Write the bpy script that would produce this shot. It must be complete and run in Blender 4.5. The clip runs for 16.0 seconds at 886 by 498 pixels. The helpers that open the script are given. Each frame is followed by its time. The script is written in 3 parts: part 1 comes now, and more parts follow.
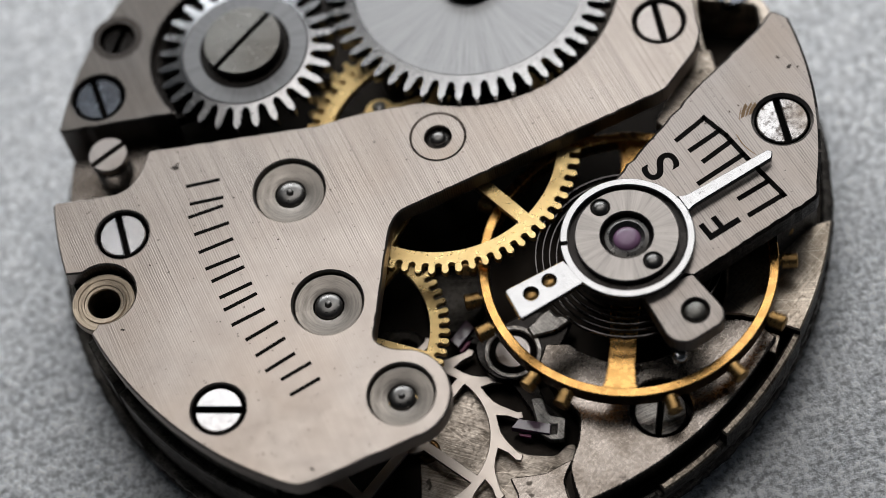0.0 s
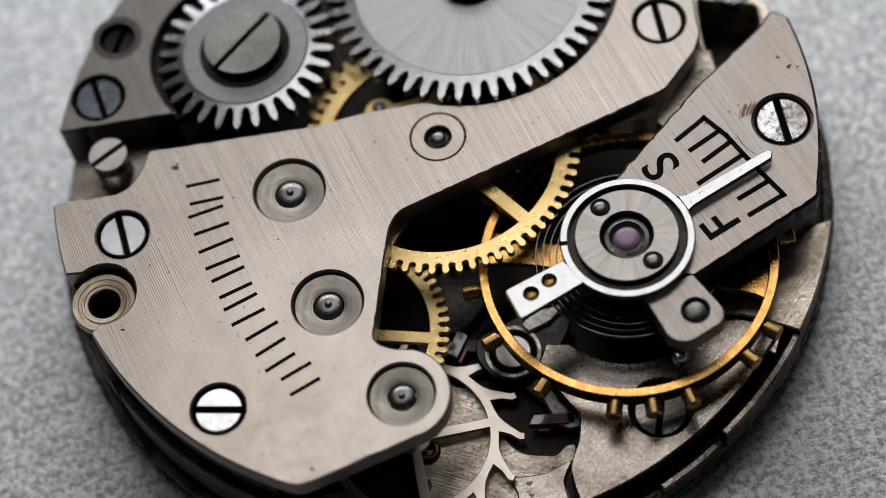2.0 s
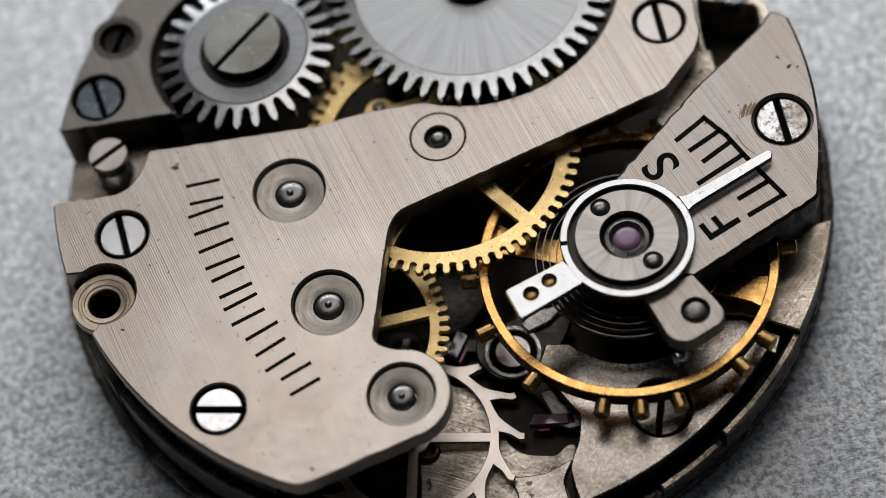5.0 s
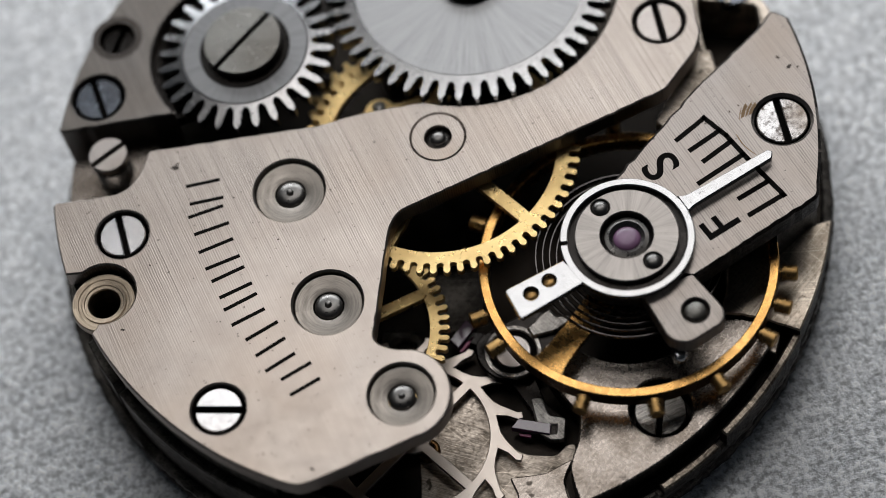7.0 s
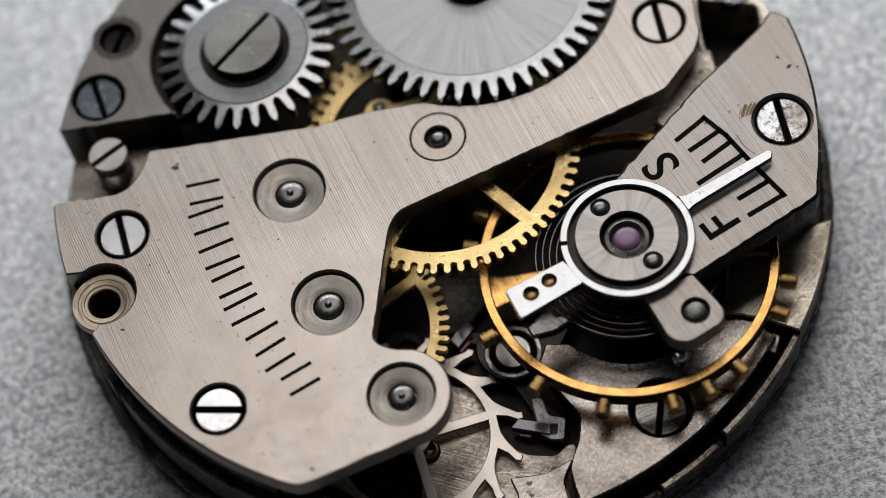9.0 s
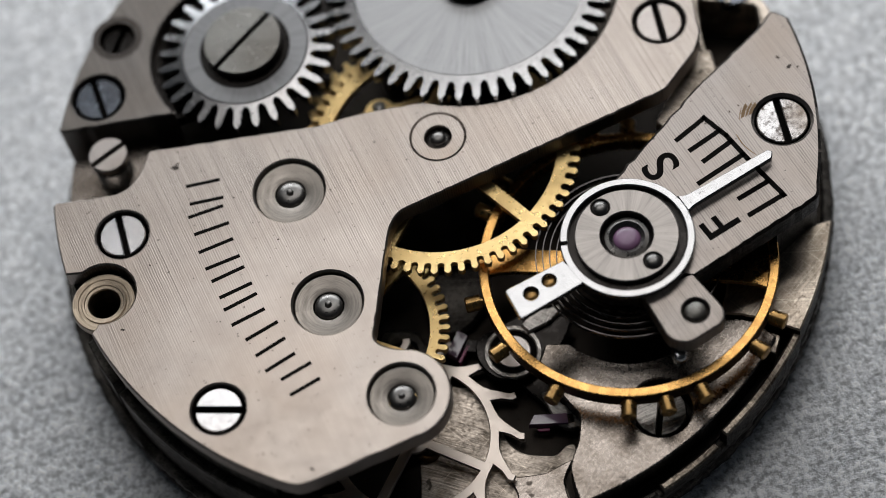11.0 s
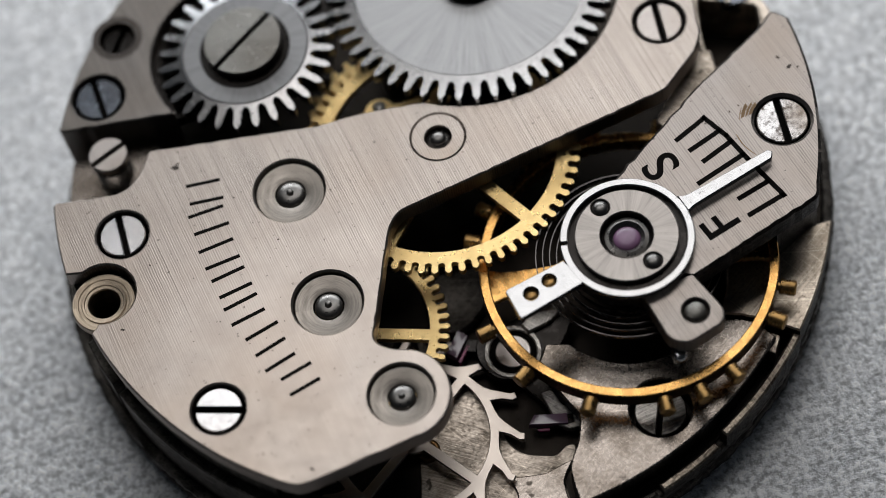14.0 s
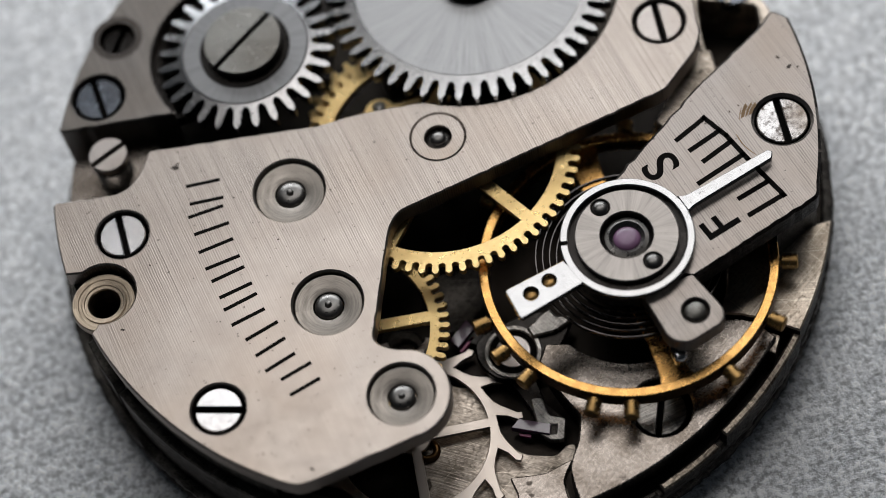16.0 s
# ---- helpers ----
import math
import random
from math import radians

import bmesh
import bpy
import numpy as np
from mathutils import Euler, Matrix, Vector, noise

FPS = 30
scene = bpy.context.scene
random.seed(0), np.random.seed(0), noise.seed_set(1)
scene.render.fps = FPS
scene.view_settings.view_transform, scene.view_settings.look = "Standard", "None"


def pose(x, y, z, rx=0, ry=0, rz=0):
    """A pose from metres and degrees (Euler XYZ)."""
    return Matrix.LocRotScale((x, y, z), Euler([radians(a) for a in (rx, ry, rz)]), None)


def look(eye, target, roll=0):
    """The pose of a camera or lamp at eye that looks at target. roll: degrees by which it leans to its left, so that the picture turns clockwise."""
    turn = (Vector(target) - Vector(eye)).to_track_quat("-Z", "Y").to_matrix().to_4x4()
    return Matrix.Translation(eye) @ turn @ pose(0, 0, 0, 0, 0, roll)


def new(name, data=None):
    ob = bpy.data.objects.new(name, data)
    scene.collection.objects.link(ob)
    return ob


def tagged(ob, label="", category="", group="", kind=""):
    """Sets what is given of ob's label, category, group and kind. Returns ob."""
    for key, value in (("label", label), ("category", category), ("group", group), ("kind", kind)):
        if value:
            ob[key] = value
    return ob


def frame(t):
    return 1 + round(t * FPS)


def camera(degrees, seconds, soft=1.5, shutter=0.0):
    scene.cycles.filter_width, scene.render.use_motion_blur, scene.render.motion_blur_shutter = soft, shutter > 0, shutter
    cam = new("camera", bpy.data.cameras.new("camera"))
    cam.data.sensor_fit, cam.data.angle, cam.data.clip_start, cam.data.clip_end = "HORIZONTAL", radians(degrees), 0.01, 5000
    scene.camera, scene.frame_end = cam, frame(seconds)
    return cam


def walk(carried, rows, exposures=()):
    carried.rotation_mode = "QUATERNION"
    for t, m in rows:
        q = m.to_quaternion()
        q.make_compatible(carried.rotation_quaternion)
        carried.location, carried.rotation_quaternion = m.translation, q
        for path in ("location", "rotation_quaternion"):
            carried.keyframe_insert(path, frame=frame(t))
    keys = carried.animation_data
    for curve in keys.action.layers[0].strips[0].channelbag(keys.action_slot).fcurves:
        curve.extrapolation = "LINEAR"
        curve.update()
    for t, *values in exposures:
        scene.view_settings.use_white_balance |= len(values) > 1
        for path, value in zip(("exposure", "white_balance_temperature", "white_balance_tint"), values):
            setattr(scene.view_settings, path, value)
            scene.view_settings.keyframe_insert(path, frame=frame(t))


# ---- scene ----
cam = camera(22.187, 16.0, soft=0.8, shutter=0.02)
MM = 0.001
EYE = (-0.31906 * MM, -35.5575 * MM, 62.1032 * MM)
AIM = (-0.31906 * MM, -3.60418 * MM, 4.6 * MM)
VIEW = look(EYE, AIM, -12.39)
walk(cam, [(0.0, VIEW), (16.0, VIEW)])
cam.data.dof.use_dof = True
cam.data.dof.focus_distance = 0.0660
cam.data.dof.aperture_fstop = 36.0

# ---- light: a soft light overhead, a low added fill behind, a dim room around ----
world = bpy.data.worlds.new("world")
scene.world = world
world.use_nodes = True
world.node_tree.nodes["Background"].inputs[0].default_value = (0.75, 0.87, 1.0, 1)
world.node_tree.nodes["Background"].inputs[1].default_value = 0.022


def area(name, m, sx, sy, watts, colour):
    data = bpy.data.lights.new(name, "AREA")
    data.shape, data.size, data.size_y, data.energy, data.color = "RECTANGLE", sx, sy, watts, colour
    ob = new(name, data)
    ob.matrix_world = m
    return ob


area("soft_light", pose(0.020, 0.055, 0.12, 0, 0, 18), 0.118, 0.050, 0.0505, (1.0, 0.98, 0.96))
# Unseen fill lamp, added to brighten the tabletop from low behind.
area("low_fill_light", look((0.008, 0.080, 0.044), (0, 0.004, 0.002)), 0.10, 0.030, 0.069, (0.95, 0.98, 1.0))
scene.view_settings.exposure = 0.0


# ---- materials ----
def nodes_of(name):
    m = bpy.data.materials.new(name)
    m.use_nodes = True
    nt = m.node_tree
    b = nt.nodes["Principled BSDF"]
    tc = nt.nodes.new("ShaderNodeTexCoord")
    mp = nt.nodes.new("ShaderNodeMapping")
    mp.inputs["Scale"].default_value = (1000, 1000, 1000)
    nt.links.new(tc.outputs["Object"], mp.inputs["Vector"])
    return m, nt, b, mp.outputs["Vector"]


def noise_node(nt, vec, scale, detail=3.0, stretch=None, turn=0.0, rough=0.6):
    if stretch:
        mp = nt.nodes.new("ShaderNodeMapping")
        mp.vector_type = "TEXTURE"
        mp.inputs["Rotation"].default_value = (0, 0, radians(turn))
        mp.inputs["Scale"].default_value = stretch
        nt.links.new(vec, mp.inputs["Vector"])
        vec = mp.outputs["Vector"]
    n = nt.nodes.new("ShaderNodeTexNoise")
    n.inputs["Scale"].default_value = scale
    n.inputs["Detail"].default_value = detail
    n.inputs["Roughness"].default_value = rough
    nt.links.new(vec, n.inputs["Vector"])
    return n.outputs["Fac"]


def ramp(nt, fac, stops):
    r = nt.nodes.new("ShaderNodeValToRGB")
    while len(r.color_ramp.elements) < len(stops):
        r.color_ramp.elements.new(0.5)
    for e, (p, c) in zip(r.color_ramp.elements, stops):
        e.position = p
        e.color = (*c, 1) if len(c) == 3 else c
    nt.links.new(fac, r.inputs["Fac"])
    return r.outputs["Color"]


def mix(nt, fac, a, b, kind="MIX"):
    m = nt.nodes.new("ShaderNodeMix")
    m.data_type, m.blend_type = "RGBA", kind
    for sock, v in ((m.inputs["Factor"], fac), (m.inputs["A"], a), (m.inputs["B"], b)):
        if isinstance(v, (float, int)):
            sock.default_value = v
        elif isinstance(v, tuple):
            sock.default_value = (*v, 1)
        else:
            nt.links.new(v, sock)
    return m.outputs["Result"]


def bump(nt, b, height, strength, dist):
    bp = nt.nodes.new("ShaderNodeBump")
    bp.inputs["Strength"].default_value = strength
    bp.inputs["Distance"].default_value = dist * MM
    nt.links.new(height, bp.inputs["Height"])
    nt.links.new(bp.outputs["Normal"], b.inputs["Normal"])


def grey(v):
    return (v, v, v)


def metal(name, colour, rough, brush=None, stain=0.25, grain=0.5, relief=0.004, rough_var=0.12, dark=None, metallic=1.0, spot=0.63, rubbed=None):
    """A worn metal: colour, roughness, brush = (turn in degrees, line pitch in mm) for straight graining,
    rubbed = (x, y, radius in mm) of a place where use has worn the graining away."""
    m, nt, b, vec = nodes_of(name)
    b.inputs["Metallic"].default_value = metallic
    cloud = noise_node(nt, vec, 0.45, 4.0)
    spots = noise_node(nt, vec, 3.5, 5.0, rough=0.7)
    fine = noise_node(nt, vec, 28.0, 2.0)
    d = dark or tuple(c * 0.55 for c in colour)
    col = mix(nt, ramp(nt, cloud, [(0.35, grey(0.0)), (0.75, grey(stain * 2))]), colour, d)
    col = mix(nt, ramp(nt, spots, [(spot, grey(0.0)), (spot + 0.11, grey(min(1.0, stain * 1.6)))]), col, d)
    patina = noise_node(nt, vec, 0.16, 3.0)
    col = mix(nt, ramp(nt, patina, [(0.45, grey(0.0)), (0.70, grey(min(0.3, stain * 2.0)))]), col, (colour[0] * 0.80, colour[1] * 0.66, colour[2] * 0.52))
    pits = noise_node(nt, vec, 7.0, 2.0, rough=0.5)
    col = mix(nt, ramp(nt, pits, [(0.70, grey(0.0)), (0.76, grey(min(1.0, stain * 5)))]), col, tuple(c * 0.3 for c in colour))
    height = fine
    if brush:
        wob = nt.nodes.new("ShaderNodeTexNoise")
        wob.inputs["Scale"].default_value = 0.35
        nt.links.new(vec, wob.inputs["Vector"])
        off = nt.nodes.new("ShaderNodeVectorMath")
        off.operation = "MULTIPLY_ADD"
        off.inputs[1].default_value = (0.05, 0.05, 0.0)
        nt.links.new(wob.outputs["Color"], off.inputs[0])
        nt.links.new(vec, off.inputs[2])
        vec = off.outputs[0]
        lines = noise_node(nt, vec, 1.0, 1.0, (brush[1] * 0.55, brush[1] * 90, 1.0), brush[0], 0.5)
        tp = nt.nodes.new("ShaderNodeMapping")
        tp.vector_type = "TEXTURE"
        tp.inputs["Rotation"].default_value = (0, 0, radians(brush[0]))
        nt.links.new(vec, tp.inputs["Vector"])
        wave = nt.nodes.new("ShaderNodeTexWave")
        wave.bands_direction = "X"
        for key, val in (("Scale", 0.314 / brush[1] / 1.15), ("Distortion", 2.2), ("Detail", 3.0), ("Detail Scale", 0.6)):
            wave.inputs[key].default_value = val
        nt.links.new(tp.outputs["Vector"], wave.inputs["Vector"])
        both = mix(nt, ramp(nt, cloud, [(0.35, grey(0.42)), (0.65, grey(0.16))]), lines, wave.outputs["Fac"])
        if rubbed:
            far = nt.nodes.new("ShaderNodeVectorMath")
            far.operation = "DISTANCE"
            far.inputs[1].default_value = (rubbed[0], rubbed[1], 4.6)
            nt.links.new(vec, far.inputs[0])
            edge = nt.nodes.new("ShaderNodeMapRange")
            edge.interpolation_type = "SMOOTHSTEP"
            for key, val in (("From Min", rubbed[2] * 0.45), ("From Max", rubbed[2]), ("To Min", 0.22), ("To Max", 1.0)):
                edge.inputs[key].default_value = val
            nt.links.new(far.outputs["Value"], edge.inputs["Value"])
            both = mix(nt, edge.outputs["Result"], (0.56, 0.56, 0.56), both)
        col = mix(nt, ramp(nt, cloud, [(0.38, grey(min(1.0, grain * 1.35))), (0.66, grey(grain * 0.45))]), col, ramp(nt, both, [(0.30, grey(0.50)), (0.45, grey(0.90)), (0.68, grey(1.14))]), "MULTIPLY")
        height = both
    nt.links.new(col, b.inputs["Base Color"])
    r = ramp(nt, spots, [(0.3, grey(max(rough - rough_var, 0.03))), (0.75, grey(min(rough + rough_var, 1)))])
    nt.links.new(r, b.inputs["Roughness"])
    bump(nt, b, height, 1.0, relief)
    return m


def radial_metal(name, colour, rough, lines=90.0, grain=0.5, rings=0.0, relief=0.003):
    """Metal with graining that runs out from (or round) the part's own centre."""
    m, nt, b, vec = nodes_of(name)
    b.inputs["Metallic"].default_value = 1.0
    sep = nt.nodes.new("ShaderNodeSeparateXYZ")
    nt.links.new(vec, sep.inputs[0])
    at = nt.nodes.new("ShaderNodeMath")
    at.operation = "ARCTAN2"
    nt.links.new(sep.outputs["Y"], at.inputs[0])
    nt.links.new(sep.outputs["X"], at.inputs[1])
    ln = nt.nodes.new("ShaderNodeVectorMath")
    ln.operation = "LENGTH"
    nt.links.new(vec, ln.inputs[0])
    cmb = nt.nodes.new("ShaderNodeCombineXYZ")
    nt.links.new(at.outputs[0], cmb.inputs["X"])
    nt.links.new(ln.outputs["Value"], cmb.inputs["Y"])
    stretch = (1.0 / lines, 1.2, 1.0) if not rings else (0.8, rings, 1.0)
    f = noise_node(nt, cmb.outputs[0], 1.0, 3.0, stretch, 0.0, 0.7)
    g = noise_node(nt, cmb.outputs[0], 1.0, 2.0, tuple(s * 5 for s in stretch[:2]) + (1.0,), 0.0, 0.5)
    h = mix(nt, 0.4, f, g)
    spots = noise_node(nt, vec, 2.5, 5.0, rough=0.7)
    col = mix(nt, grain, colour, ramp(nt, h, [(0.3, grey(0.35)), (0.5, grey(0.85)), (0.72, grey(1.2))]), "MULTIPLY")
    col = mix(nt, ramp(nt, spots, [(0.58, grey(0.0)), (0.8, grey(0.35))]), col, tuple(c * 0.5 for c in colour))
    nt.links.new(col, b.inputs["Base Color"])
    nt.links.new(ramp(nt, h, [(0.3, grey(rough + 0.1)), (0.7, grey(max(rough - 0.08, 0.04)))]), b.inputs["Roughness"])
    bump(nt, b, h, 1.0, relief)
    return m


def scuffed(name, light, dark, rough, relief=0.012, lines=0.0, turn=0.0, grain=0.85, spread=0.25):
    """Old bare metal: tarnish clouds, fine grit and crossing scratches."""
    m, nt, b, vec = nodes_of(name)
    b.inputs["Metallic"].default_value = 1.0
    cloud = noise_node(nt, vec, 0.8, 5.0, rough=0.65)
    grit = noise_node(nt, vec, 9.0, 4.0, rough=0.75)
    s1 = noise_node(nt, vec, 1.0, 1.0, (0.025, 2.2, 1.0), 35.0)
    s2 = noise_node(nt, vec, 1.0, 1.0, (0.03, 1.6, 1.0), -50.0)
    s3 = noise_node(nt, vec, 1.0, 1.0, (0.04, 3.0, 1.0), 80.0)
    col = mix(nt, ramp(nt, cloud, [(0.40, grey(0.0)), (0.62, grey(0.9))]), light, dark)
    col = mix(nt, ramp(nt, grit, [(0.50, grey(0.0)), (0.68, grey(grain))]), col, dark)
    pits = noise_node(nt, vec, 2.2, 2.0, rough=0.5)
    col = mix(nt, ramp(nt, pits, [(0.70, grey(0.0)), (0.75, grey(0.9))]), col, tuple(c * 0.3 for c in dark))
    for s in (s1, s2, s3):
        col = mix(nt, ramp(nt, s, [(0.66, grey(0.0)), (0.72, grey(0.5))]), col, tuple(min(1.0, c * 1.6) for c in light))
    height = mix(nt, 0.5, grit, mix(nt, 0.5, s1, s2))
    if lines:
        br = noise_node(nt, vec, 1.0, 2.0, (0.05, 1.6, 1.0), turn)
        col = mix(nt, lines, col, ramp(nt, br, [(0.34, grey(0.40)), (0.5, grey(0.95)), (0.66, grey(1.35))]), "MULTIPLY")
        height = mix(nt, 0.6, height, br)
    nt.links.new(col, b.inputs["Base Color"])
    nt.links.new(ramp(nt, grit, [(0.3, grey(rough - 0.1)), (0.7, grey(rough + spread))]), b.inputs["Roughness"])
    bump(nt, b, height, 1.0, relief)
    return m


STEEL = metal("brushed_nickel", (0.46, 0.41, 0.375), 0.37, (14, 0.062), stain=0.24, grain=0.70, relief=0.0085, rough_var=0.05, dark=(0.24, 0.20, 0.175), rubbed=(-4.8, -8.2, 8.5))
COCK_STEEL = metal("brushed_nickel_cock", (0.31, 0.284, 0.268), 0.37, (18, 0.066), stain=0.17, grain=0.54, relief=0.009, rough_var=0.05, dark=(0.22, 0.18, 0.155))
PLATE = scuffed("worn_plate", (0.315, 0.276, 0.247), (0.14, 0.117, 0.097), 0.30, 0.006, 0.15, -50.0, 0.28, 0.06)
PLATE_RIM = scuffed("scratched_rim", (0.47, 0.40, 0.325), (0.06, 0.048, 0.04), 0.34, 0.04, 0.6, 20.0)
SIDE = scuffed("tan_plate", (0.68, 0.585, 0.49), (0.34, 0.28, 0.22), 0.36, 0.010, 0.25, -50.0)
WELL = scuffed("well_plate", (0.60, 0.52, 0.445), (0.20, 0.168, 0.135), 0.38, 0.020, 0.5, 60.0, 0.6)
# Tarnished edge, darkened further to carry the shade on the walls.
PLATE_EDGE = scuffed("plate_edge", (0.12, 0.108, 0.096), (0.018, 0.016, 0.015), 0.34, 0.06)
# Near black for walls and bevels: their shade is put into the colour.
SHADED_SIDE = scuffed("shaded_side", (0.07, 0.062, 0.056), (0.012, 0.011, 0.010), 0.42, 0.03)
SPECKLED = scuffed("speckled_steel", (0.60, 0.565, 0.53), (0.20, 0.185, 0.17), 0.34, 0.03, 0.5, 30.0)
# Near black: shade in the deep pits is put into this colour.
SHADED_FLOOR = metal("shaded_floor", (0.028, 0.024, 0.021), 0.40, None, stain=0.4, relief=0.012)
POLISHED = metal("polished_steel", (0.47, 0.472, 0.485), 0.18, (70, 0.05), stain=0.05, grain=0.15, relief=0.001, rough_var=0.05)
REGULATOR = metal("regulator_steel", (0.37, 0.372, 0.38), 0.20, None, stain=0.08, grain=0.15, relief=0.001, rough_var=0.05)
SCREW = metal("screw_steel", (0.48, 0.48, 0.495), 0.20, None, stain=0.12, relief=0.003, rough_var=0.08)
# Darker screw steel: the lack of a bright reflection is in its colour.
DARK_SCREW = metal("dark_screw_steel", (0.22, 0.245, 0.29), 0.22, None, stain=0.2, relief=0.003)
# Dark steel parts; also recess floors, with their shade put into the colour.
DARK = metal("dark_and_shaded_steel", (0.028, 0.026, 0.025), 0.32, None, stain=0.3, relief=0.004)
# Darker copy of the bridge steel: the barrel bridge's weaker light as colour.
SHADED_STEEL = metal("shaded_bridge_steel", (0.225, 0.207, 0.193), 0.33, (14, 0.075), stain=0.14, grain=0.6, relief=0.010, rough_var=0.06, dark=(0.16, 0.135, 0.12))
SPOTTED = metal("spotted_screw_steel", (0.54, 0.54, 0.55), 0.22, None, stain=0.6, relief=0.005, dark=(0.05, 0.04, 0.035), spot=0.50)
GRIME = metal("dark_grime", (0.045, 0.028, 0.018), 0.6, None, stain=0.5, metallic=0.0, relief=0.02)
RUST = metal("brown_stain", (0.24, 0.15, 0.075), 0.6, None, stain=0.5, metallic=0.4, relief=0.01)
BIGSCREW = metal("worn_dark_screw", (0.165, 0.16, 0.15), 0.34, (40, 0.05), stain=0.3, grain=0.4, relief=0.01)
CLAMP = metal("dull_screw_steel", (0.46, 0.42, 0.40), 0.36, (20, 0.04), stain=0.2, grain=0.5)
CUPSTEEL = metal("dark_cup_steel", (0.19, 0.185, 0.18), 0.35, None, stain=0.2, relief=0.003)
GREYSTEEL = metal("grey_steel", (0.26, 0.25, 0.24), 0.33, None, stain=0.2, relief=0.004)
BRASS = metal("brass", (0.90, 0.67, 0.32), 0.34, None, stain=0.20, relief=0.015, rough_var=0.14, dark=(0.42, 0.25, 0.08))
GILT = metal("gilt_balance", (0.66, 0.38, 0.13), 0.29, None, stain=0.28, grain=0.16, relief=0.003, dark=(0.35, 0.17, 0.05))
BRONZE = metal("dark_bronze", (0.44, 0.27, 0.105), 0.33, None, stain=0.25, relief=0.005, dark=(0.10, 0.055, 0.025))
# Gilt darkened for the shade on the balance rim's outer wall; also the bushing.
DARK_GILT = metal("dark_gilt", (0.16, 0.088, 0.035), 0.34, None, stain=0.3, relief=0.005, dark=(0.05, 0.028, 0.014))
ESCAPE = metal("escape_steel", (0.66, 0.585, 0.525), 0.42, None, stain=0.04, relief=0.0012, rough_var=0.04)
RATCHET = radial_metal("sunray_steel", (0.335, 0.338, 0.348), 0.36, 60.0, 0.52)
# Darker copies of two steels: shade on the crown wheel put into colour.
CROWNFACE = radial_metal("shaded_sunray_steel", (0.255, 0.257, 0.265), 0.36, 60.0, 0.55)
SHADED_TEETH = metal("shaded_tooth_steel", (0.36, 0.362, 0.375), 0.24, None, stain=0.15, relief=0.003, rough_var=0.06)
CAPMETAL = radial_metal("sunray_cap", (0.30, 0.278, 0.262), 0.33, 40.0, 0.55)
RINGED = radial_metal("turned_sink", (0.28, 0.252, 0.225), 0.36, 1.0, 0.85, rings=0.05)
SEAT = radial_metal("turned_tan_seat", (0.42, 0.345, 0.265), 0.38, 1.0, 0.9, rings=0.045, relief=0.012)
# Black fill of the engraving; also paints the shade in slots and grooves.
INK_AND_SHADE = metal("engraving_and_shade_black", (0.008, 0.0075, 0.007), 0.85, None, stain=0.1, metallic=0.0, relief=0.003)
INK_AND_SHADE.node_tree.nodes["Principled BSDF"].inputs["Specular IOR Level"].default_value = 0.03
HAIR = metal("hairspring_steel", (0.085, 0.08, 0.08), 0.25, None, stain=0.1, relief=0.0005)


def ruby(name, colour, rough=0.08):
    m, nt, b, vec = nodes_of(name)
    n = noise_node(nt, vec, 2.0, 3.0)
    nt.links.new(ramp(nt, n, [(0.3, tuple(c * 0.7 for c in colour)), (0.7, colour)]), b.inputs["Base Color"])
    b.inputs["Roughness"].default_value = rough
    b.inputs["IOR"].default_value = 1.76
    b.inputs["Coat Weight"].default_value = 0.0
    return m


RUBY = ruby("ruby_jewel", (0.26, 0.12, 0.24), 0.42)
# Greyed to lavender: the sheen on the stones is put into the base colour.
PALLET_RUBY = ruby("pallet_ruby", (0.20, 0.12, 0.185), 0.12)
# Magenta of light passing through the ruby, painted as a colour.
RUBY_GLINT = ruby("ruby_glint", (0.50, 0.01, 0.19), 0.45)


def table_material():
    m, nt, b, vec = nodes_of("grey_speckled_table")
    a = noise_node(nt, vec, 1.3, 5.0, (1.5, 0.8, 1.0), 12.0, 0.75)
    c = noise_node(nt, vec, 4.2, 3.0, (1.0, 1.0, 1.0), 0.0, 0.7)
    v = nt.nodes.new("ShaderNodeTexVoronoi")
    v.inputs["Scale"].default_value = 2.4
    nt.links.new(vec, v.inputs["Vector"])
    col = ramp(nt, a, [(0.32, (0.58, 0.595, 0.625)), (0.5, (0.78, 0.79, 0.815)), (0.68, (0.93, 0.935, 0.955))])
    col = mix(nt, 0.85, col, ramp(nt, c, [(0.38, grey(0.42)), (0.5, grey(1.0)), (0.62, grey(1.5))]), "MULTIPLY")
    nt.links.new(col, b.inputs["Base Color"])
    b.inputs["Roughness"].default_value = 0.42
    b.inputs["Specular IOR Level"].default_value = 0.8
    bump(nt, b, mix(nt, 0.5, a, c), 1.0, 0.20)
    return m


TABLE = table_material()


# ---- building helpers (all lengths in mm) ----
def circle(cx, cy, r, n=64, a0=0.0, a1=360.0, ends=False):
    k = n + 1 if ends else n
    return [(cx + r * math.cos(radians(a0 + (a1 - a0) * i / n)), cy + r * math.sin(radians(a0 + (a1 - a0) * i / n))) for i in range(k)]


def rounded(points):
    """A closed outline from (x, y) or (x, y, radius) corners."""
    out, n = [], len(points)
    for i in range(n):
        p, a, c = (Vector(points[j % n][:2]) for j in (i, i - 1, i + 1))
        r = points[i][2] if len(points[i]) > 2 else 0
        if not r:
            out.append(tuple(p))
            continue
        u, v = (a - p), (c - p)
        cut = min(r, u.length * 0.49, v.length * 0.49)
        s, e = p + u.normalized() * cut, p + v.normalized() * cut
        for k in range(7):
            t = k / 6
            out.append(tuple(s * (1 - t) ** 2 + p * 2 * t * (1 - t) + e * t * t))
    return out


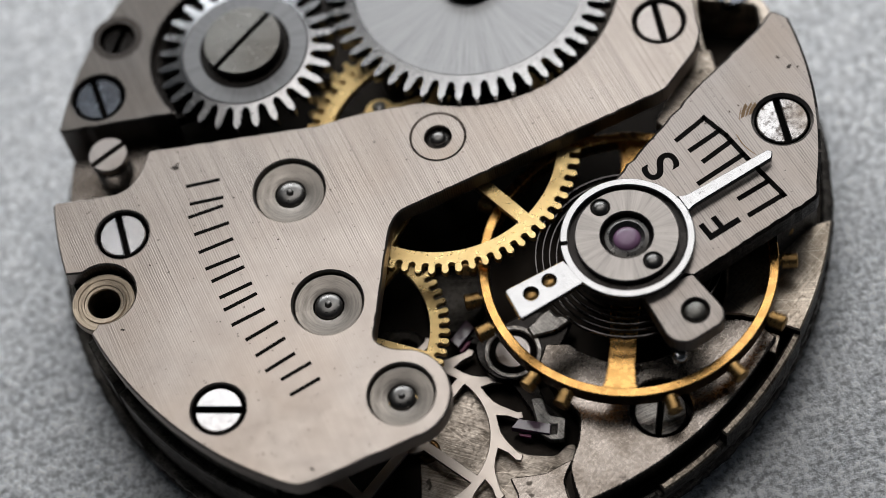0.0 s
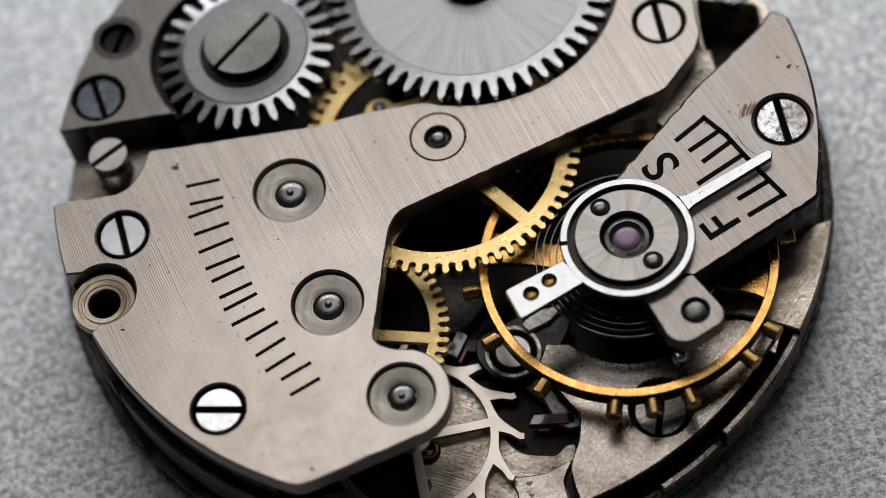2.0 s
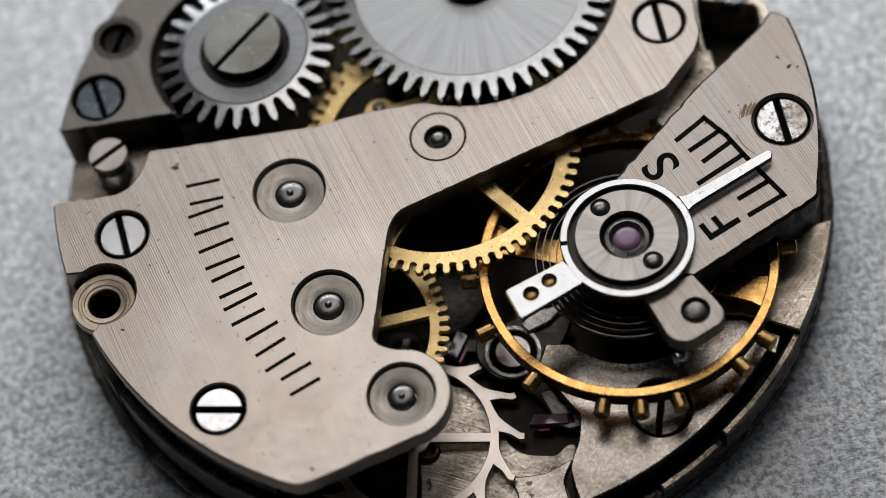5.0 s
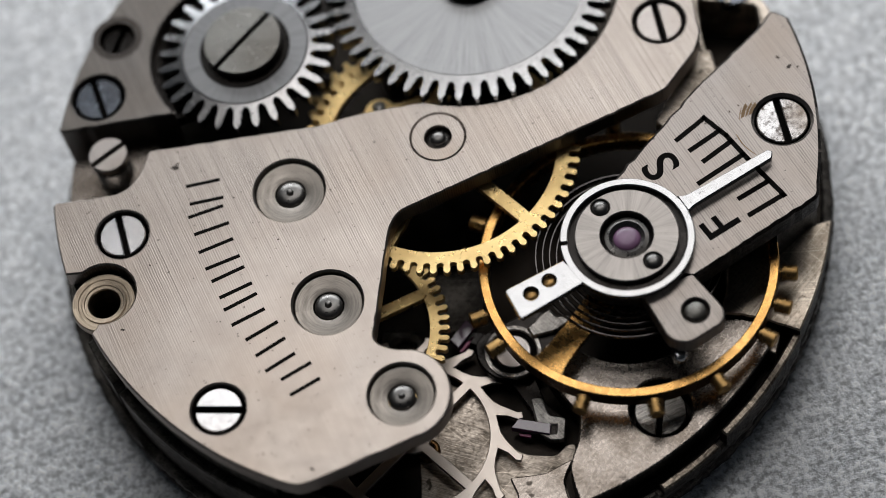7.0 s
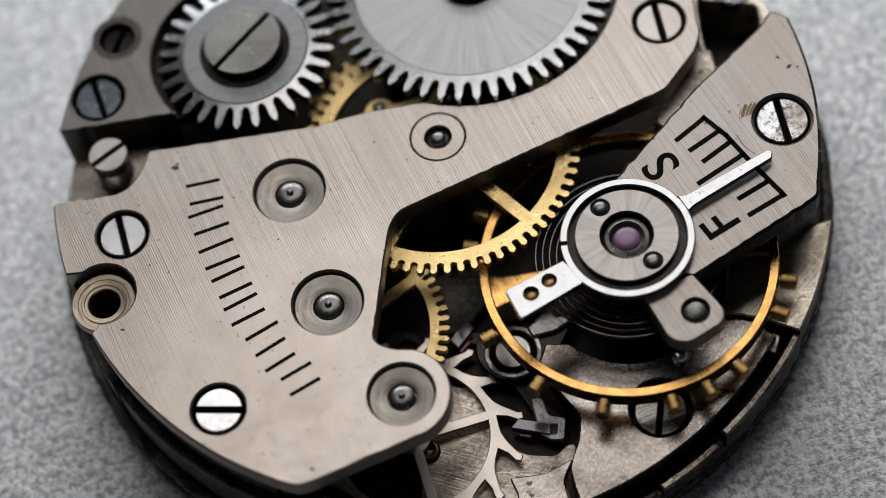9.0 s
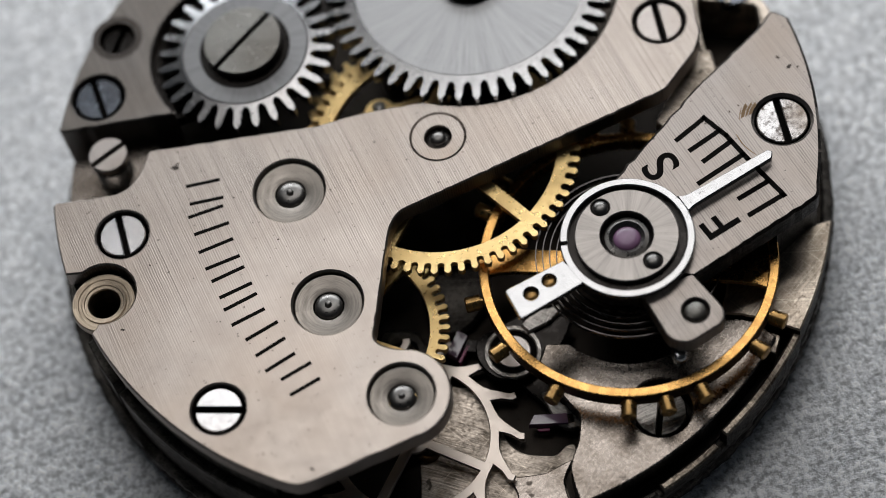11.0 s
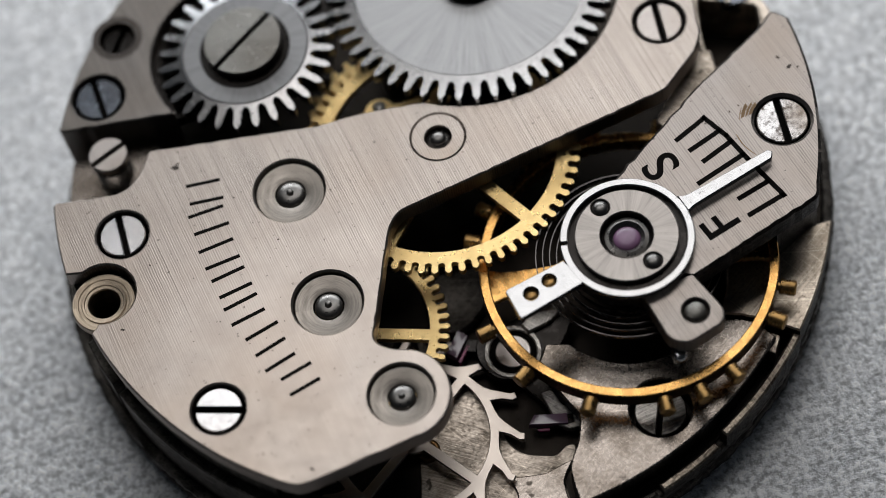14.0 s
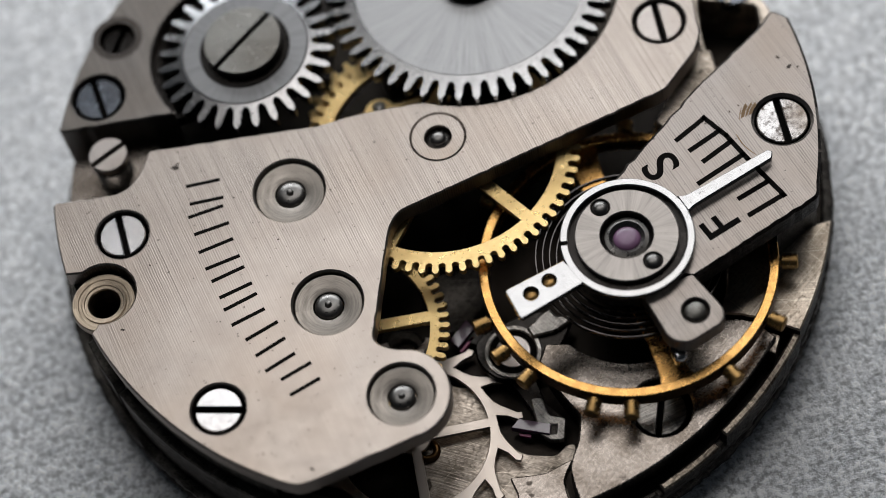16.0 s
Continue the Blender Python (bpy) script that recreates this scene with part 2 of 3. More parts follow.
def signed_area(loop):
    return sum(a[0] * b[1] - b[0] * a[1] for a, b in zip(loop, loop[1:] + loop[:1])) / 2


def inset(loop, c):
    out, n = [], len(loop)
    for i in range(n):
        p, a, b = Vector(loop[i]), Vector(loop[i - 1]), Vector(loop[(i + 1) % n])
        u, v = (p - a).normalized(), (b - p).normalized()
        n1, n2 = Vector((-u.y, u.x)), Vector((-v.y, v.x))
        m = n1 + n2
        k = 2 * c / max(m.length_squared, 0.8)
        out.append(tuple(p + m * k))
    return out


def slab(outer, holes=(), z0=0.0, z1=1.0, c=0.02, bm=None):
    """A plate of any outline with holes, with a chamfer along its upper edges."""
    bm = bm or bmesh.new()
    loops = []
    for k, loop in enumerate([outer, *holes]):
        loop = [tuple(p) for p in loop]
        if (signed_area(loop) > 0) == (k > 0):
            loop.reverse()
        loops.append(loop)
    top_edges, low_edges = [], []
    for loop in loops:
        upper = inset(loop, c) if c else loop
        rings = [[bm.verts.new((x, y, z1)) for x, y in upper]]
        if c:
            rings.append([bm.verts.new((x, y, z1 - c)) for x, y in loop])
        rings.append([bm.verts.new((x, y, z0)) for x, y in loop])
        n = len(loop)
        for a, b in zip(rings, rings[1:]):
            for i in range(n):
                bm.faces.new((a[i], b[i], b[(i + 1) % n], a[(i + 1) % n]))
        for ring, edges in ((rings[0], top_edges), (rings[-1], low_edges)):
            for i in range(n):
                edges.append(bm.edges.get((ring[i], ring[(i + 1) % n])))
    bmesh.ops.triangle_fill(bm, use_beauty=True, use_dissolve=False, edges=top_edges, normal=(0, 0, 1))
    bmesh.ops.triangle_fill(bm, use_beauty=True, use_dissolve=False, edges=low_edges, normal=(0, 0, -1))
    return bm


def lathe(profile, n=48, bm=None, smooth=True):
    """A turned body from (radius, height) pairs, from its middle outwards and down."""
    bm = bm or bmesh.new()
    rings = []
    for r, z in profile:
        if r < 1e-6:
            rings.append([bm.verts.new((0, 0, z))])
        else:
            rings.append([bm.verts.new((x, y, z)) for x, y in circle(0, 0, r, n)])
    for a, b in zip(rings, rings[1:]):
        for i in range(n):
            j = (i + 1) % n
            q = [a[i % len(a)], b[i % len(b)], b[j % len(b)], a[j % len(a)]]
            q = list(dict.fromkeys(q))
            if len(q) > 2:
                bm.faces.new(q).smooth = smooth
    return bm


def roughen(bm, amount, seed=3):
    """Small dents and burrs all over a turned edge."""
    rnd = random.Random(seed)
    for v in bm.verts:
        if v.co.xy.length > 11.0:
            v.co.z += rnd.uniform(-amount, amount)
            v.co.xy *= 1 + rnd.uniform(-amount, amount) / 12
    return bm


def worn(loop, amount=0.012, seed=5):
    """An outline with small nicks and burrs along it."""
    rnd, out = random.Random(seed), []
    for a, b in zip(loop, loop[1:] + loop[:1]):
        a, b = Vector(a[:2]), Vector(b[:2])
        n = max(1, int((b - a).length / 0.22))
        side = Vector((-(b - a).y, (b - a).x)).normalized()
        for i in range(n):
            j = rnd.gauss(0, amount * 0.6) if i else 0.0
            if i and rnd.random() < 0.06:
                j += rnd.choice((-1, 1)) * amount * 2.2
            out.append(tuple(a + (b - a) * (i / n) + side * j))
    return out


def part(name, bm, material, parent=None, label="", at=(0, 0, 0), turn=(0, 0, 0)):
    """Links a bmesh made in mm as one mesh object under parent."""
    bmesh.ops.scale(bm, vec=(MM, MM, MM), verts=bm.verts)
    bmesh.ops.recalc_face_normals(bm, faces=bm.faces)
    data = bpy.data.meshes.new(name)
    bm.to_mesh(data)
    bm.free()
    data.materials.append(material)
    ob = new(name, data)
    ob.parent = parent
    ob.matrix_basis = pose(at[0] * MM, at[1] * MM, at[2] * MM, *turn)
    if label:
        tagged(ob, label)
    return ob


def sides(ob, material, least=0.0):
    """Gives the walls of a plate, beyond a radius in mm, a material of their own, darkened as shade."""
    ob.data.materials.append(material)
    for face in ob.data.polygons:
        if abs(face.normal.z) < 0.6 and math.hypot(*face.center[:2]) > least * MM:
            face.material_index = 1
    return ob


def again(ob, at, turn=(0, 0, 0), parent=None, label=""):
    """Another object on the same mesh, at its own place."""
    o = new(ob.name.split(".")[0], ob.data)
    o.parent = parent or ob.parent
    o.matrix_basis = pose(at[0] * MM, at[1] * MM, at[2] * MM, *turn)
    if label or ob.get("label"):
        tagged(o, label or ob["label"])
    return o


def gear_outline(n, root, tip, base=0.62, top=0.30, turn=0.0, lean=0.0):
    """Teeth with rounded tips; base and top are the tooth's width over the pitch."""
    pts, pitch = [], 360.0 / n
    for i in range(n):
        mid = turn + i * pitch
        for da, r in ((-0.5 * base, root), (-0.5 * base + 0.10, root + 0.12 * (tip - root)), (-0.5 * top - 0.05, root + 0.72 * (tip - root)), (-0.32 * top, root + 0.93 * (tip - root)), (0.0, tip),
                      (0.32 * top, root + 0.93 * (tip - root)), (0.5 * top + 0.05, root + 0.72 * (tip - root)), (0.5 * base - 0.10, root + 0.12 * (tip - root)), (0.5 * base, root), (0.5, root - 0.06 * (tip - root))):
            a = radians(mid + (da + lean * (r - root)) * pitch)
            pts.append((r * math.cos(a), r * math.sin(a)))
    return pts


def spoke_holes(count, r_in, r_out, width, turn=0.0, flare=1.0):
    """The openings between straight spokes of a wheel."""
    holes = []
    for i in range(count):
        a0, a1 = turn + i * 360 / count, turn + (i + 1) * 360 / count
        w0, w1 = (math.degrees(math.asin(min(0.95, width / 2 / r))) for r in (r_in, r_out))
        w1 *= flare
        loop = circle(0, 0, r_out, 20, a0 + w1, a1 - w1, True)
        loop += list(reversed(circle(0, 0, r_in, 6, a0 + w0, a1 - w0, True)))
        holes.append(loop)
    return holes


def screw_mesh(r, h=0.3, slot=0.17, depth=0.26):
    """The two lands of a slotted screw head, the slot along x, the top at height 0."""
    bm = bmesh.new()
    for side in (1, -1):
        a = math.degrees(math.asin(slot / 2 / r))
        loop = circle(0, 0, r, 28, a, 180 - a, True)
        slab([(x, y * side) for x, y in loop], (), -depth, 0.0, 0.03, bm)
    return bm


def slot_floor(r, h, parent, depth=0.24):
    # Black floor: the shade down in the slot, put into its colour.
    part("slot", slab(circle(0, 0, r * 0.985, 40), (), -h - 0.1, -depth, 0.0), INK_AND_SHADE, parent, "dark screw slot")


def slotted(name, r, h, slot, material, parent, label, at, turn):
    ob = part(name, screw_mesh(r, h, slot), material, parent, label, at, turn)
    slot_floor(r, h, ob)
    return ob


def ring_mesh(r0, r1, z0, z1, n=64, c=0.015):
    return slab(circle(0, 0, r1, n), [circle(0, 0, r0, n)], z0, z1, c)


# ---- the table ----
bm = bmesh.new()
bmesh.ops.create_grid(bm, x_segments=8, y_segments=8, size=350.0)
table = part("table_top", bm, TABLE)
tagged(table, "grey mottled tabletop with a fine rough grain", "table", kind="structure")

# ---- the movement ----
WHOLE = "components of the watch movement"


def thing(ob, label, category):
    return tagged(ob, label, category, WHOLE)


T = 4.6
RIM = 11.5

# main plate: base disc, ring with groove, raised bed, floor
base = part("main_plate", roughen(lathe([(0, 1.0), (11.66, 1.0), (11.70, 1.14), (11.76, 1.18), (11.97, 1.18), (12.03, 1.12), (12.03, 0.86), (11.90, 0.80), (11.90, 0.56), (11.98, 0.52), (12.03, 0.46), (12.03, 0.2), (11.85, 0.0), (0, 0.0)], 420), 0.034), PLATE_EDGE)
thing(base, "round tarnished steel main plate with a stepped edge", "watch plate")
bed_line = circle(0, 0, 11.40, 40, -84, -40.5, True) + [(8.15, -6.75, 0.2)] + circle(4.93, -4.53, 2.77, 30, -40, -143, True) + [(2.05, -6.02, 0.1), (1.74, -6.56), (2.10, -7.68, 0.2), (2.54, -8.53, 0.2), (2.32, -9.29, 0.2), (1.88, -10.07, 0.2), (1.91, -10.86, 0.2), (2.01, -11.30)]
sides(part("balance_bed", slab(worn(rounded(bed_line), 0.02), [circle(4.87, -8.84, 0.92, 40)], 1.0, 2.0, 0.05), PLATE, base, "worn scratched steel bed under the balance"), SHADED_SIDE)
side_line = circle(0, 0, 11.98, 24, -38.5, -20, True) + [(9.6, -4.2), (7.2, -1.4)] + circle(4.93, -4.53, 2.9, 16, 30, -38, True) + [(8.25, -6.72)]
sides(part("side_bed", slab(worn(rounded(side_line), 0.02), (), 1.0, 2.12, 0.05), SIDE, base, "tan worn steel bed beside the balance"), SHADED_SIDE)
part("pocket", slab(rounded([(8.15, -6.85, 0.1), (8.85, -7.3, 0.1), (8.55, -7.85), (7.9, -7.35)]), (), 1.0, 1.75, 0.03), SIDE, base)
# Floor sheet whose dark colour carries the shade of pits and edge groove.
part("floor_plate", slab(circle(0, 0, 11.64, 100), (), 0.9, 1.06, 0), SHADED_FLOOR, base)
floor_line = [(-2.4, -5.2, 0.3), (-0.96, -6.3, 0.3), (-0.13, -6.64, 0.3), (0.11, -7.55, 0.3), (0.21, -8.14, 0.2), (0.42, -8.68, 0.2), (0.78, -9.0, 0.2), (1.62, -9.25, 0.2), (1.99, -8.97, 0.1), (2.24, -9.0, 0.1), (2.23, -9.36, 0.2), (1.84, -9.82, 0.2), (1.7, -10.06, 0.2), (1.76, -10.9), (-2.75, -11.0), (-2.5, -9.7), (-2.25, -8.0, 0.1)]
part("escape_bed", slab(worn(rounded(floor_line), 0.012), (), 1.0, 1.14, 0.03), WELL, base, "swirl-grained steel floor under the escape wheel")
part("floor_shelf", slab(worn(rounded([(0.15, -9.64, 0.1), (0.62, -9.70, 0.2), (1.20, -9.74, 0.1), (1.64, -9.60, 0.1), (2.12, -9.46, 0.1), (1.82, -9.86, 0.1), (1.68, -10.1, 0.1), (1.72, -10.85), (0.0, -10.9), (0.28, -10.25, 0.1)]), 0.02, 12), (), 1.1, 1.22, 0.04), PLATE, base, "raised shelf of the steel floor with a burred edge")
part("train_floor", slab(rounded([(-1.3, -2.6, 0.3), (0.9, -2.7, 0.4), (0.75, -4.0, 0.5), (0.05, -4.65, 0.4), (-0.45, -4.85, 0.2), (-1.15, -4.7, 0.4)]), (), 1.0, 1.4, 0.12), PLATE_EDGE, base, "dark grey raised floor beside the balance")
part("bushing", lathe([(0.16, -0.1), (0.17, 0.10), (0.28, 0.12), (0.36, 0.08), (0.37, -0.1)], 32), DARK_GILT, base, "small dark bronze bushing in the floor", (-2.02, -8.25, 1.18))
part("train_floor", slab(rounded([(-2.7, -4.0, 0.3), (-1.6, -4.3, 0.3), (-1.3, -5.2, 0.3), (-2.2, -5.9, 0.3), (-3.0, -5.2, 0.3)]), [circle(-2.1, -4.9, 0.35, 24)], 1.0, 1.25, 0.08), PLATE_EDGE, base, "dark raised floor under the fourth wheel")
slotted("bed_screw", 0.76, 0.4, 0.17, SPECKLED, base, "grey slotted screw in the bed", (4.85, -8.86, 1.78), (0, 0, 72))

def rim_piece(r0, r1, a0, a1, seed):
    return worn(circle(0, 0, r1, 70, a0, a1, True) + list(reversed(circle(0, 0, r0, 70, a0, a1, True))), 0.03, seed)


sides(part("rim_strip", slab(rim_piece(11.76, 12.02, -57.2, -38.4, 9), (), 1.1, 1.88, 0.06), PLATE_RIM, base, "tan worn strip along the plate edge"), SHADED_SIDE)
sides(part("rim_ridge", slab(rim_piece(11.76, 12.02, -68.6, -58.4, 8), (), 1.1, 1.50, 0.06), PLATE_RIM, base, "scratched bright ridge along the plate edge"), SHADED_SIDE)
part("rim_ridge", slab(rim_piece(11.80, 12.01, -104, -69.4, 4), (), 1.1, 1.42, 0.06), PLATE_EDGE, base, "dark scratched ridge along the plate edge")

# train bridge
bridge_line = [(-11.40, 0.80, 0.3), (-9.3, 0.64, 0.6), (-8.72, 1.25, 0.3), (-8.41, 1.92, 0.15), (-3.25, 1.51), (-1.84, 1.62, 1.2)]
bridge_line += circle(2.26, 5.65, 4.68, 22, 242, 338, True)
bridge_line += [(8.84, 3.9), (8.69, 1.76, 0.2), (8.38, 1.21, 0.1), (7.21, 0.10, 0.2), (-1.37, -2.05, 0.5), (-1.72, -2.5, 0.4), (-2.86, -6.05, 0.55)]
bridge_line += [(-2.35, -6.42, 0.3)] + circle(-2.345, -7.87, 1.42, 18, 68, -68, True) + [(-5.13, -9.91), (-5.69, -9.97, 0.35)]
bridge_line += circle(0, 0, RIM, 26, 238, 199.6, True)
bridge_line += circle(-10.35, -2.62, 0.98, 14, -104, 122, True)
bridge_line += circle(0, 0, RIM, 8, 188.6, 176.5, True)
JEWELS = [(0.251, 0.193, 0.815), (-4.415, -0.52, 1.06), (-3.912, -4.50, 1.03), (-2.345, -7.871, 0.955)]
BRIDGE_SCREWS = [(-9.535, -0.781, 0.80, 95), (-7.52, -7.105, 0.79, -14), (7.594, 2.543, 0.80, 90)]
holes = [circle(x, y, r, 56) for x, y, r in JEWELS] + [circle(x, y, r, 48) for x, y, r, _ in BRIDGE_SCREWS]
bridge = part("train_bridge", slab(worn(rounded(bridge_line)), holes, 3.95, T, 0.05), STEEL, None)
thing(bridge, "brushed steel train bridge with black engraved marks", "watch bridge")


def sink(x, y, r, parent, stone=True, small=False):
    """A turned cup in the bridge with a domed cap and pivot in its middle."""
    cup = part("jewel_sink", lathe([(r * 0.43, -0.55), (r * 0.44, -0.28), (r * 0.445, -0.262), (r * 0.455, -0.258), (r * 0.60, -0.24), (r * 0.94, -0.175), (r * 0.965, -0.175), (r * 0.97, -0.19), (r * 0.975, -0.45), (r * 1.0, -0.45), (r * 1.0, -0.6)], 56), RINGED, parent, "turned steel jewel sink", (x, y, T))
    q = r * 0.46
    part("jewel_cap", lathe([(q * 0.22, -0.16), (q * 0.40, -0.165), (q * 0.65, -0.19), (q * 0.83, -0.235), (q * 0.87, -0.26), (q * 0.88, -0.5)], 40), CUPSTEEL, cup, "dark domed jewel setting")
    part("pivot", lathe([(0, -0.06), (q * 0.12, -0.07), (q * 0.21, -0.11), (q * 0.23, -0.16), (q * 0.23, -0.34)], 24), CUPSTEEL, cup, "rounded steel pivot")
    return cup


def flush_jewel(x, y, r, parent):
    """A setting that lies level with the bridge inside a thin groove."""
    ring = part("jewel_setting", lathe([(r * 0.50, -0.25), (r * 0.52, -0.012), (r * 0.965, -0.012), (r * 0.965, -0.5)], 56, smooth=False), STEEL, parent, "level turned steel jewel setting", (x, y, T))
    part("jewel_cap", lathe([(0, -0.12), (r * 0.30, -0.13), (r * 0.44, -0.20), (r * 0.52, -0.30), (r * 0.52, -0.5)], 40), CUPSTEEL, ring, "dark domed jewel cap")
    part("pivot", lathe([(0, 0.0), (r * 0.14, -0.01), (r * 0.27, -0.06), (r * 0.30, -0.10), (r * 0.30, -0.25)], 28), CUPSTEEL, ring, "rounded steel pivot")
    # Floor painted black as the shade in the thin groove.
    part("groove_floor", slab(circle(0, 0, r * 0.995, 48), (), -0.6, -0.30, 0), INK_AND_SHADE, ring)


for k, (x, y, r) in enumerate(JEWELS):
    if k:
        sink(x, y, r, bridge)
    else:
        flush_jewel(x, y, r, bridge)


def screw(x, y, z, r, turn, parent, material=None, label="bright slotted steel screw"):
    return slotted("screw", r, 0.32, 0.17, material or SCREW, parent, label, (x, y, z), (0, 0, turn))


for x, y, r, turn in BRIDGE_SCREWS:
    screw(x, y, T - 0.06, r * 0.86, turn, bridge, CLAMP if x > 0 else None, "dull slotted steel screw" if x > 0 else "bright slotted steel screw")
    # Seat coloured near black for the shade in the gap round the screw.
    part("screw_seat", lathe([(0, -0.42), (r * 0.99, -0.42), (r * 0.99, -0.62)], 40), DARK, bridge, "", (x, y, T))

# open screw hole at the bridge's edge, with a turned washer-like seat
seat_line = [(0.46, -0.9), (0.47, -0.10), (0.50, -0.05), (0.58, -0.04), (0.60, -0.01), (0.66, 0.0), (0.68, -0.03), (0.76, -0.02), (0.78, 0.01), (0.93, 0.02), (0.96, -0.02), (0.97, -0.25)]
part("screw_seat", lathe(seat_line, 56, smooth=False), SEAT, bridge, "turned seat round an empty screw hole", (-10.42, -2.70, T - 0.40))

# pillars that carry the bridge along the plate's edge
pillar = rounded(circle(0, 0, 11.42, 40, 176, 236, True) + list(reversed(circle(0, 0, 9.2, 30, 178, 234, True))))
# Pillar and lip walls take their shade from the dark edge colour.
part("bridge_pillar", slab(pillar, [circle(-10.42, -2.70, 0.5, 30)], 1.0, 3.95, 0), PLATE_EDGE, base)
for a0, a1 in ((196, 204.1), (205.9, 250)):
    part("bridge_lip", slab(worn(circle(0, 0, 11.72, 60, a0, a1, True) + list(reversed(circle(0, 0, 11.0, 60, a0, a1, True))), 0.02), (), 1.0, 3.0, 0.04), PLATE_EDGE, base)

# barrel bridge with the recess for the crown wheel
CROWN, RATCH = (-4.96, 4.68), (2.26, 5.50)
bl = [(-11.05, 3.26, 0.2), (-7.45, 3.05)] + circle(*CROWN, 2.98, 24, 214, 60, True) + [(-2.0, 11.2)] + circle(0, 0, RIM, 30, 100, 162, True)
barrel = part("barrel_bridge", slab(worn(rounded(bl)), [circle(-9.687, 4.215, 0.82, 44), circle(-8.85, 6.25, 0.62, 36)], 2.6, T, 0.05), SHADED_STEEL)
thing(barrel, "brushed steel barrel bridge beside the crown wheel", "watch bridge")
# Near-black floor: the crown recess's shade as colour.
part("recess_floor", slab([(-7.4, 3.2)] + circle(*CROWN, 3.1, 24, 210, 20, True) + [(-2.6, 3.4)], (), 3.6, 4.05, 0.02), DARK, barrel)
screw(-9.687, 4.215, T - 0.08, 0.70, 99, barrel, DARK_SCREW, "dark bluish slotted steel screw")
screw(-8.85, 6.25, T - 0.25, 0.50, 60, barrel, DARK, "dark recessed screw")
# Both seats are near black, standing in for shade round the screws.
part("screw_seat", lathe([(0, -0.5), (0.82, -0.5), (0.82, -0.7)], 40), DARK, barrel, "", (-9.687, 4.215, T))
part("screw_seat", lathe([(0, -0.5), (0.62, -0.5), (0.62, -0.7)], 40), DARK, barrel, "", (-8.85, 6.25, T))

part("grime", slab(worn(circle(0, 0, 0.80, 40), 0.06, 21), [worn(circle(0, 0, 0.58, 40), 0.03, 22)], -0.02, 0.004, 0), GRIME, barrel, "dark brown grime round the recessed screw", (-8.85, 6.25, T))

# clamp screw on its post, between the two bridges
post = slotted("clamp_screw", 0.60, 0.3, 0.13, CLAMP, None, "", (-9.66, 2.2, T - 0.15), (0, 0, 28))
thing(post, "slotted clamp screw on a steel post", "screw")
part("post", lathe([(0, -0.3), (0.56, -0.3), (0.56, -3.5)], 36), GREYSTEEL, post)
part("ledge", slab(circle(0, 0, 11.3, 12, 165, 176, True) + [(-9.0, 0.4), (-8.2, 2.9)], (), 1.0, 3.3, 0.03), PLATE, base)


def coned(bm, r0, slope):
    """Lets the rim of a wheel fall away beyond the radius r0."""
    for v in bm.verts:
        v.co.z -= max(0.0, v.co.xy.length - r0) * slope
    return bm


# crown wheel and ratchet wheel
crown = part("crown_wheel", coned(slab(gear_outline(28, 2.14, 2.82, 0.76, 0.34, -104.5), [circle(0, 0, 1.98, 60)], -0.35, 0.0, 0.02), 1.98, 0.14), SHADED_TEETH, None, "", (*CROWN, T + 0.2), (0, -3.5, 0))
thing(crown, "toothed steel crown wheel with a bright rim", "gear wheel")
part("wheel_face", ring_mesh(1.2, 1.97, -0.30, 0.016, 72, 0.012), CROWNFACE, crown)
slotted("crown_screw", 1.22, 0.5, 0.13, BIGSCREW, crown, "large dark grey slotted screw", (0.02, 0.05, 0.42), (0, 0, 38))
part("crown_collar", ring_mesh(1.15, 1.42, -0.05, 0.07, 48, 0.02), DARK, crown)
ratchet = part("ratchet_wheel", slab(gear_outline(50, 3.88, 4.52, 0.80, 0.37, -105.1), [circle(0, 0, 0.5, 24)], -0.35, 0.0, 0.02), POLISHED, None, "", (*RATCH, T + 0.2))
thing(ratchet, "large toothed steel ratchet wheel with sunray graining", "gear wheel")
part("wheel_face", ring_mesh(0.5, 3.60, -0.02, 0.016, 96, 0.012), RATCHET, ratchet)
slotted("ratchet_screw", 1.0, 0.5, 0.2, DARK, ratchet, "large dark slotted screw", (0, 0, 0.3), (0, 0, 30))

# mainspring barrel under the ratchet wheel
drum = part("mainspring_barrel", lathe([(0, 2.90), (3.25, 2.90), (3.4, 2.80), (3.4, 1.05), (0, 1.05)], 96), DARK, None, "", (*RATCH, 0))
thing(drum, "dark steel mainspring barrel under the ratchet wheel", "barrel")
# ledge of the plate between the two bridges, with a sunk screw
part("plate_ledge", slab(circle(0, 0, 11.7, 16, 9, 40, True) + [(7.6, 6.2), (8.9, 3.4), (8.75, 1.2), (7.6, 0.0), (8.6, -0.4)], [rounded([(9.75, 3.9, 0.2), (10.9, 3.5, 0.2), (10.84, 2.7, 0.2), (9.24, 1.42, 0.15), (8.97, 1.85, 0.2), (9.0, 3.0, 0.2), (9.15, 4.2, 0.2)])], 1.0, 2.9, 0.05), WELL, base, "tan steel ledge of the plate")
part("ledge_step", slab(rounded([(6.78, -0.31, 0.1), (7.66, 0.81, 0.1), (8.62, 1.83, 0.1), (9.01, 1.77, 0.1), (9.01, 0.94, 0.1), (9.44, 0.89, 0.1), (8.04, -0.13, 0.1), (7.09, -0.81, 0.1)]), (), 2.9, 3.6, 0.05), WELL, base, "tan steel step of the plate")
slotted("ledge_screw", 0.7, 0.4, 0.16, DARK_SCREW, base, "slotted screw in the plate ledge", (10.35, 4.35, 2.95), (0, 0, 60))

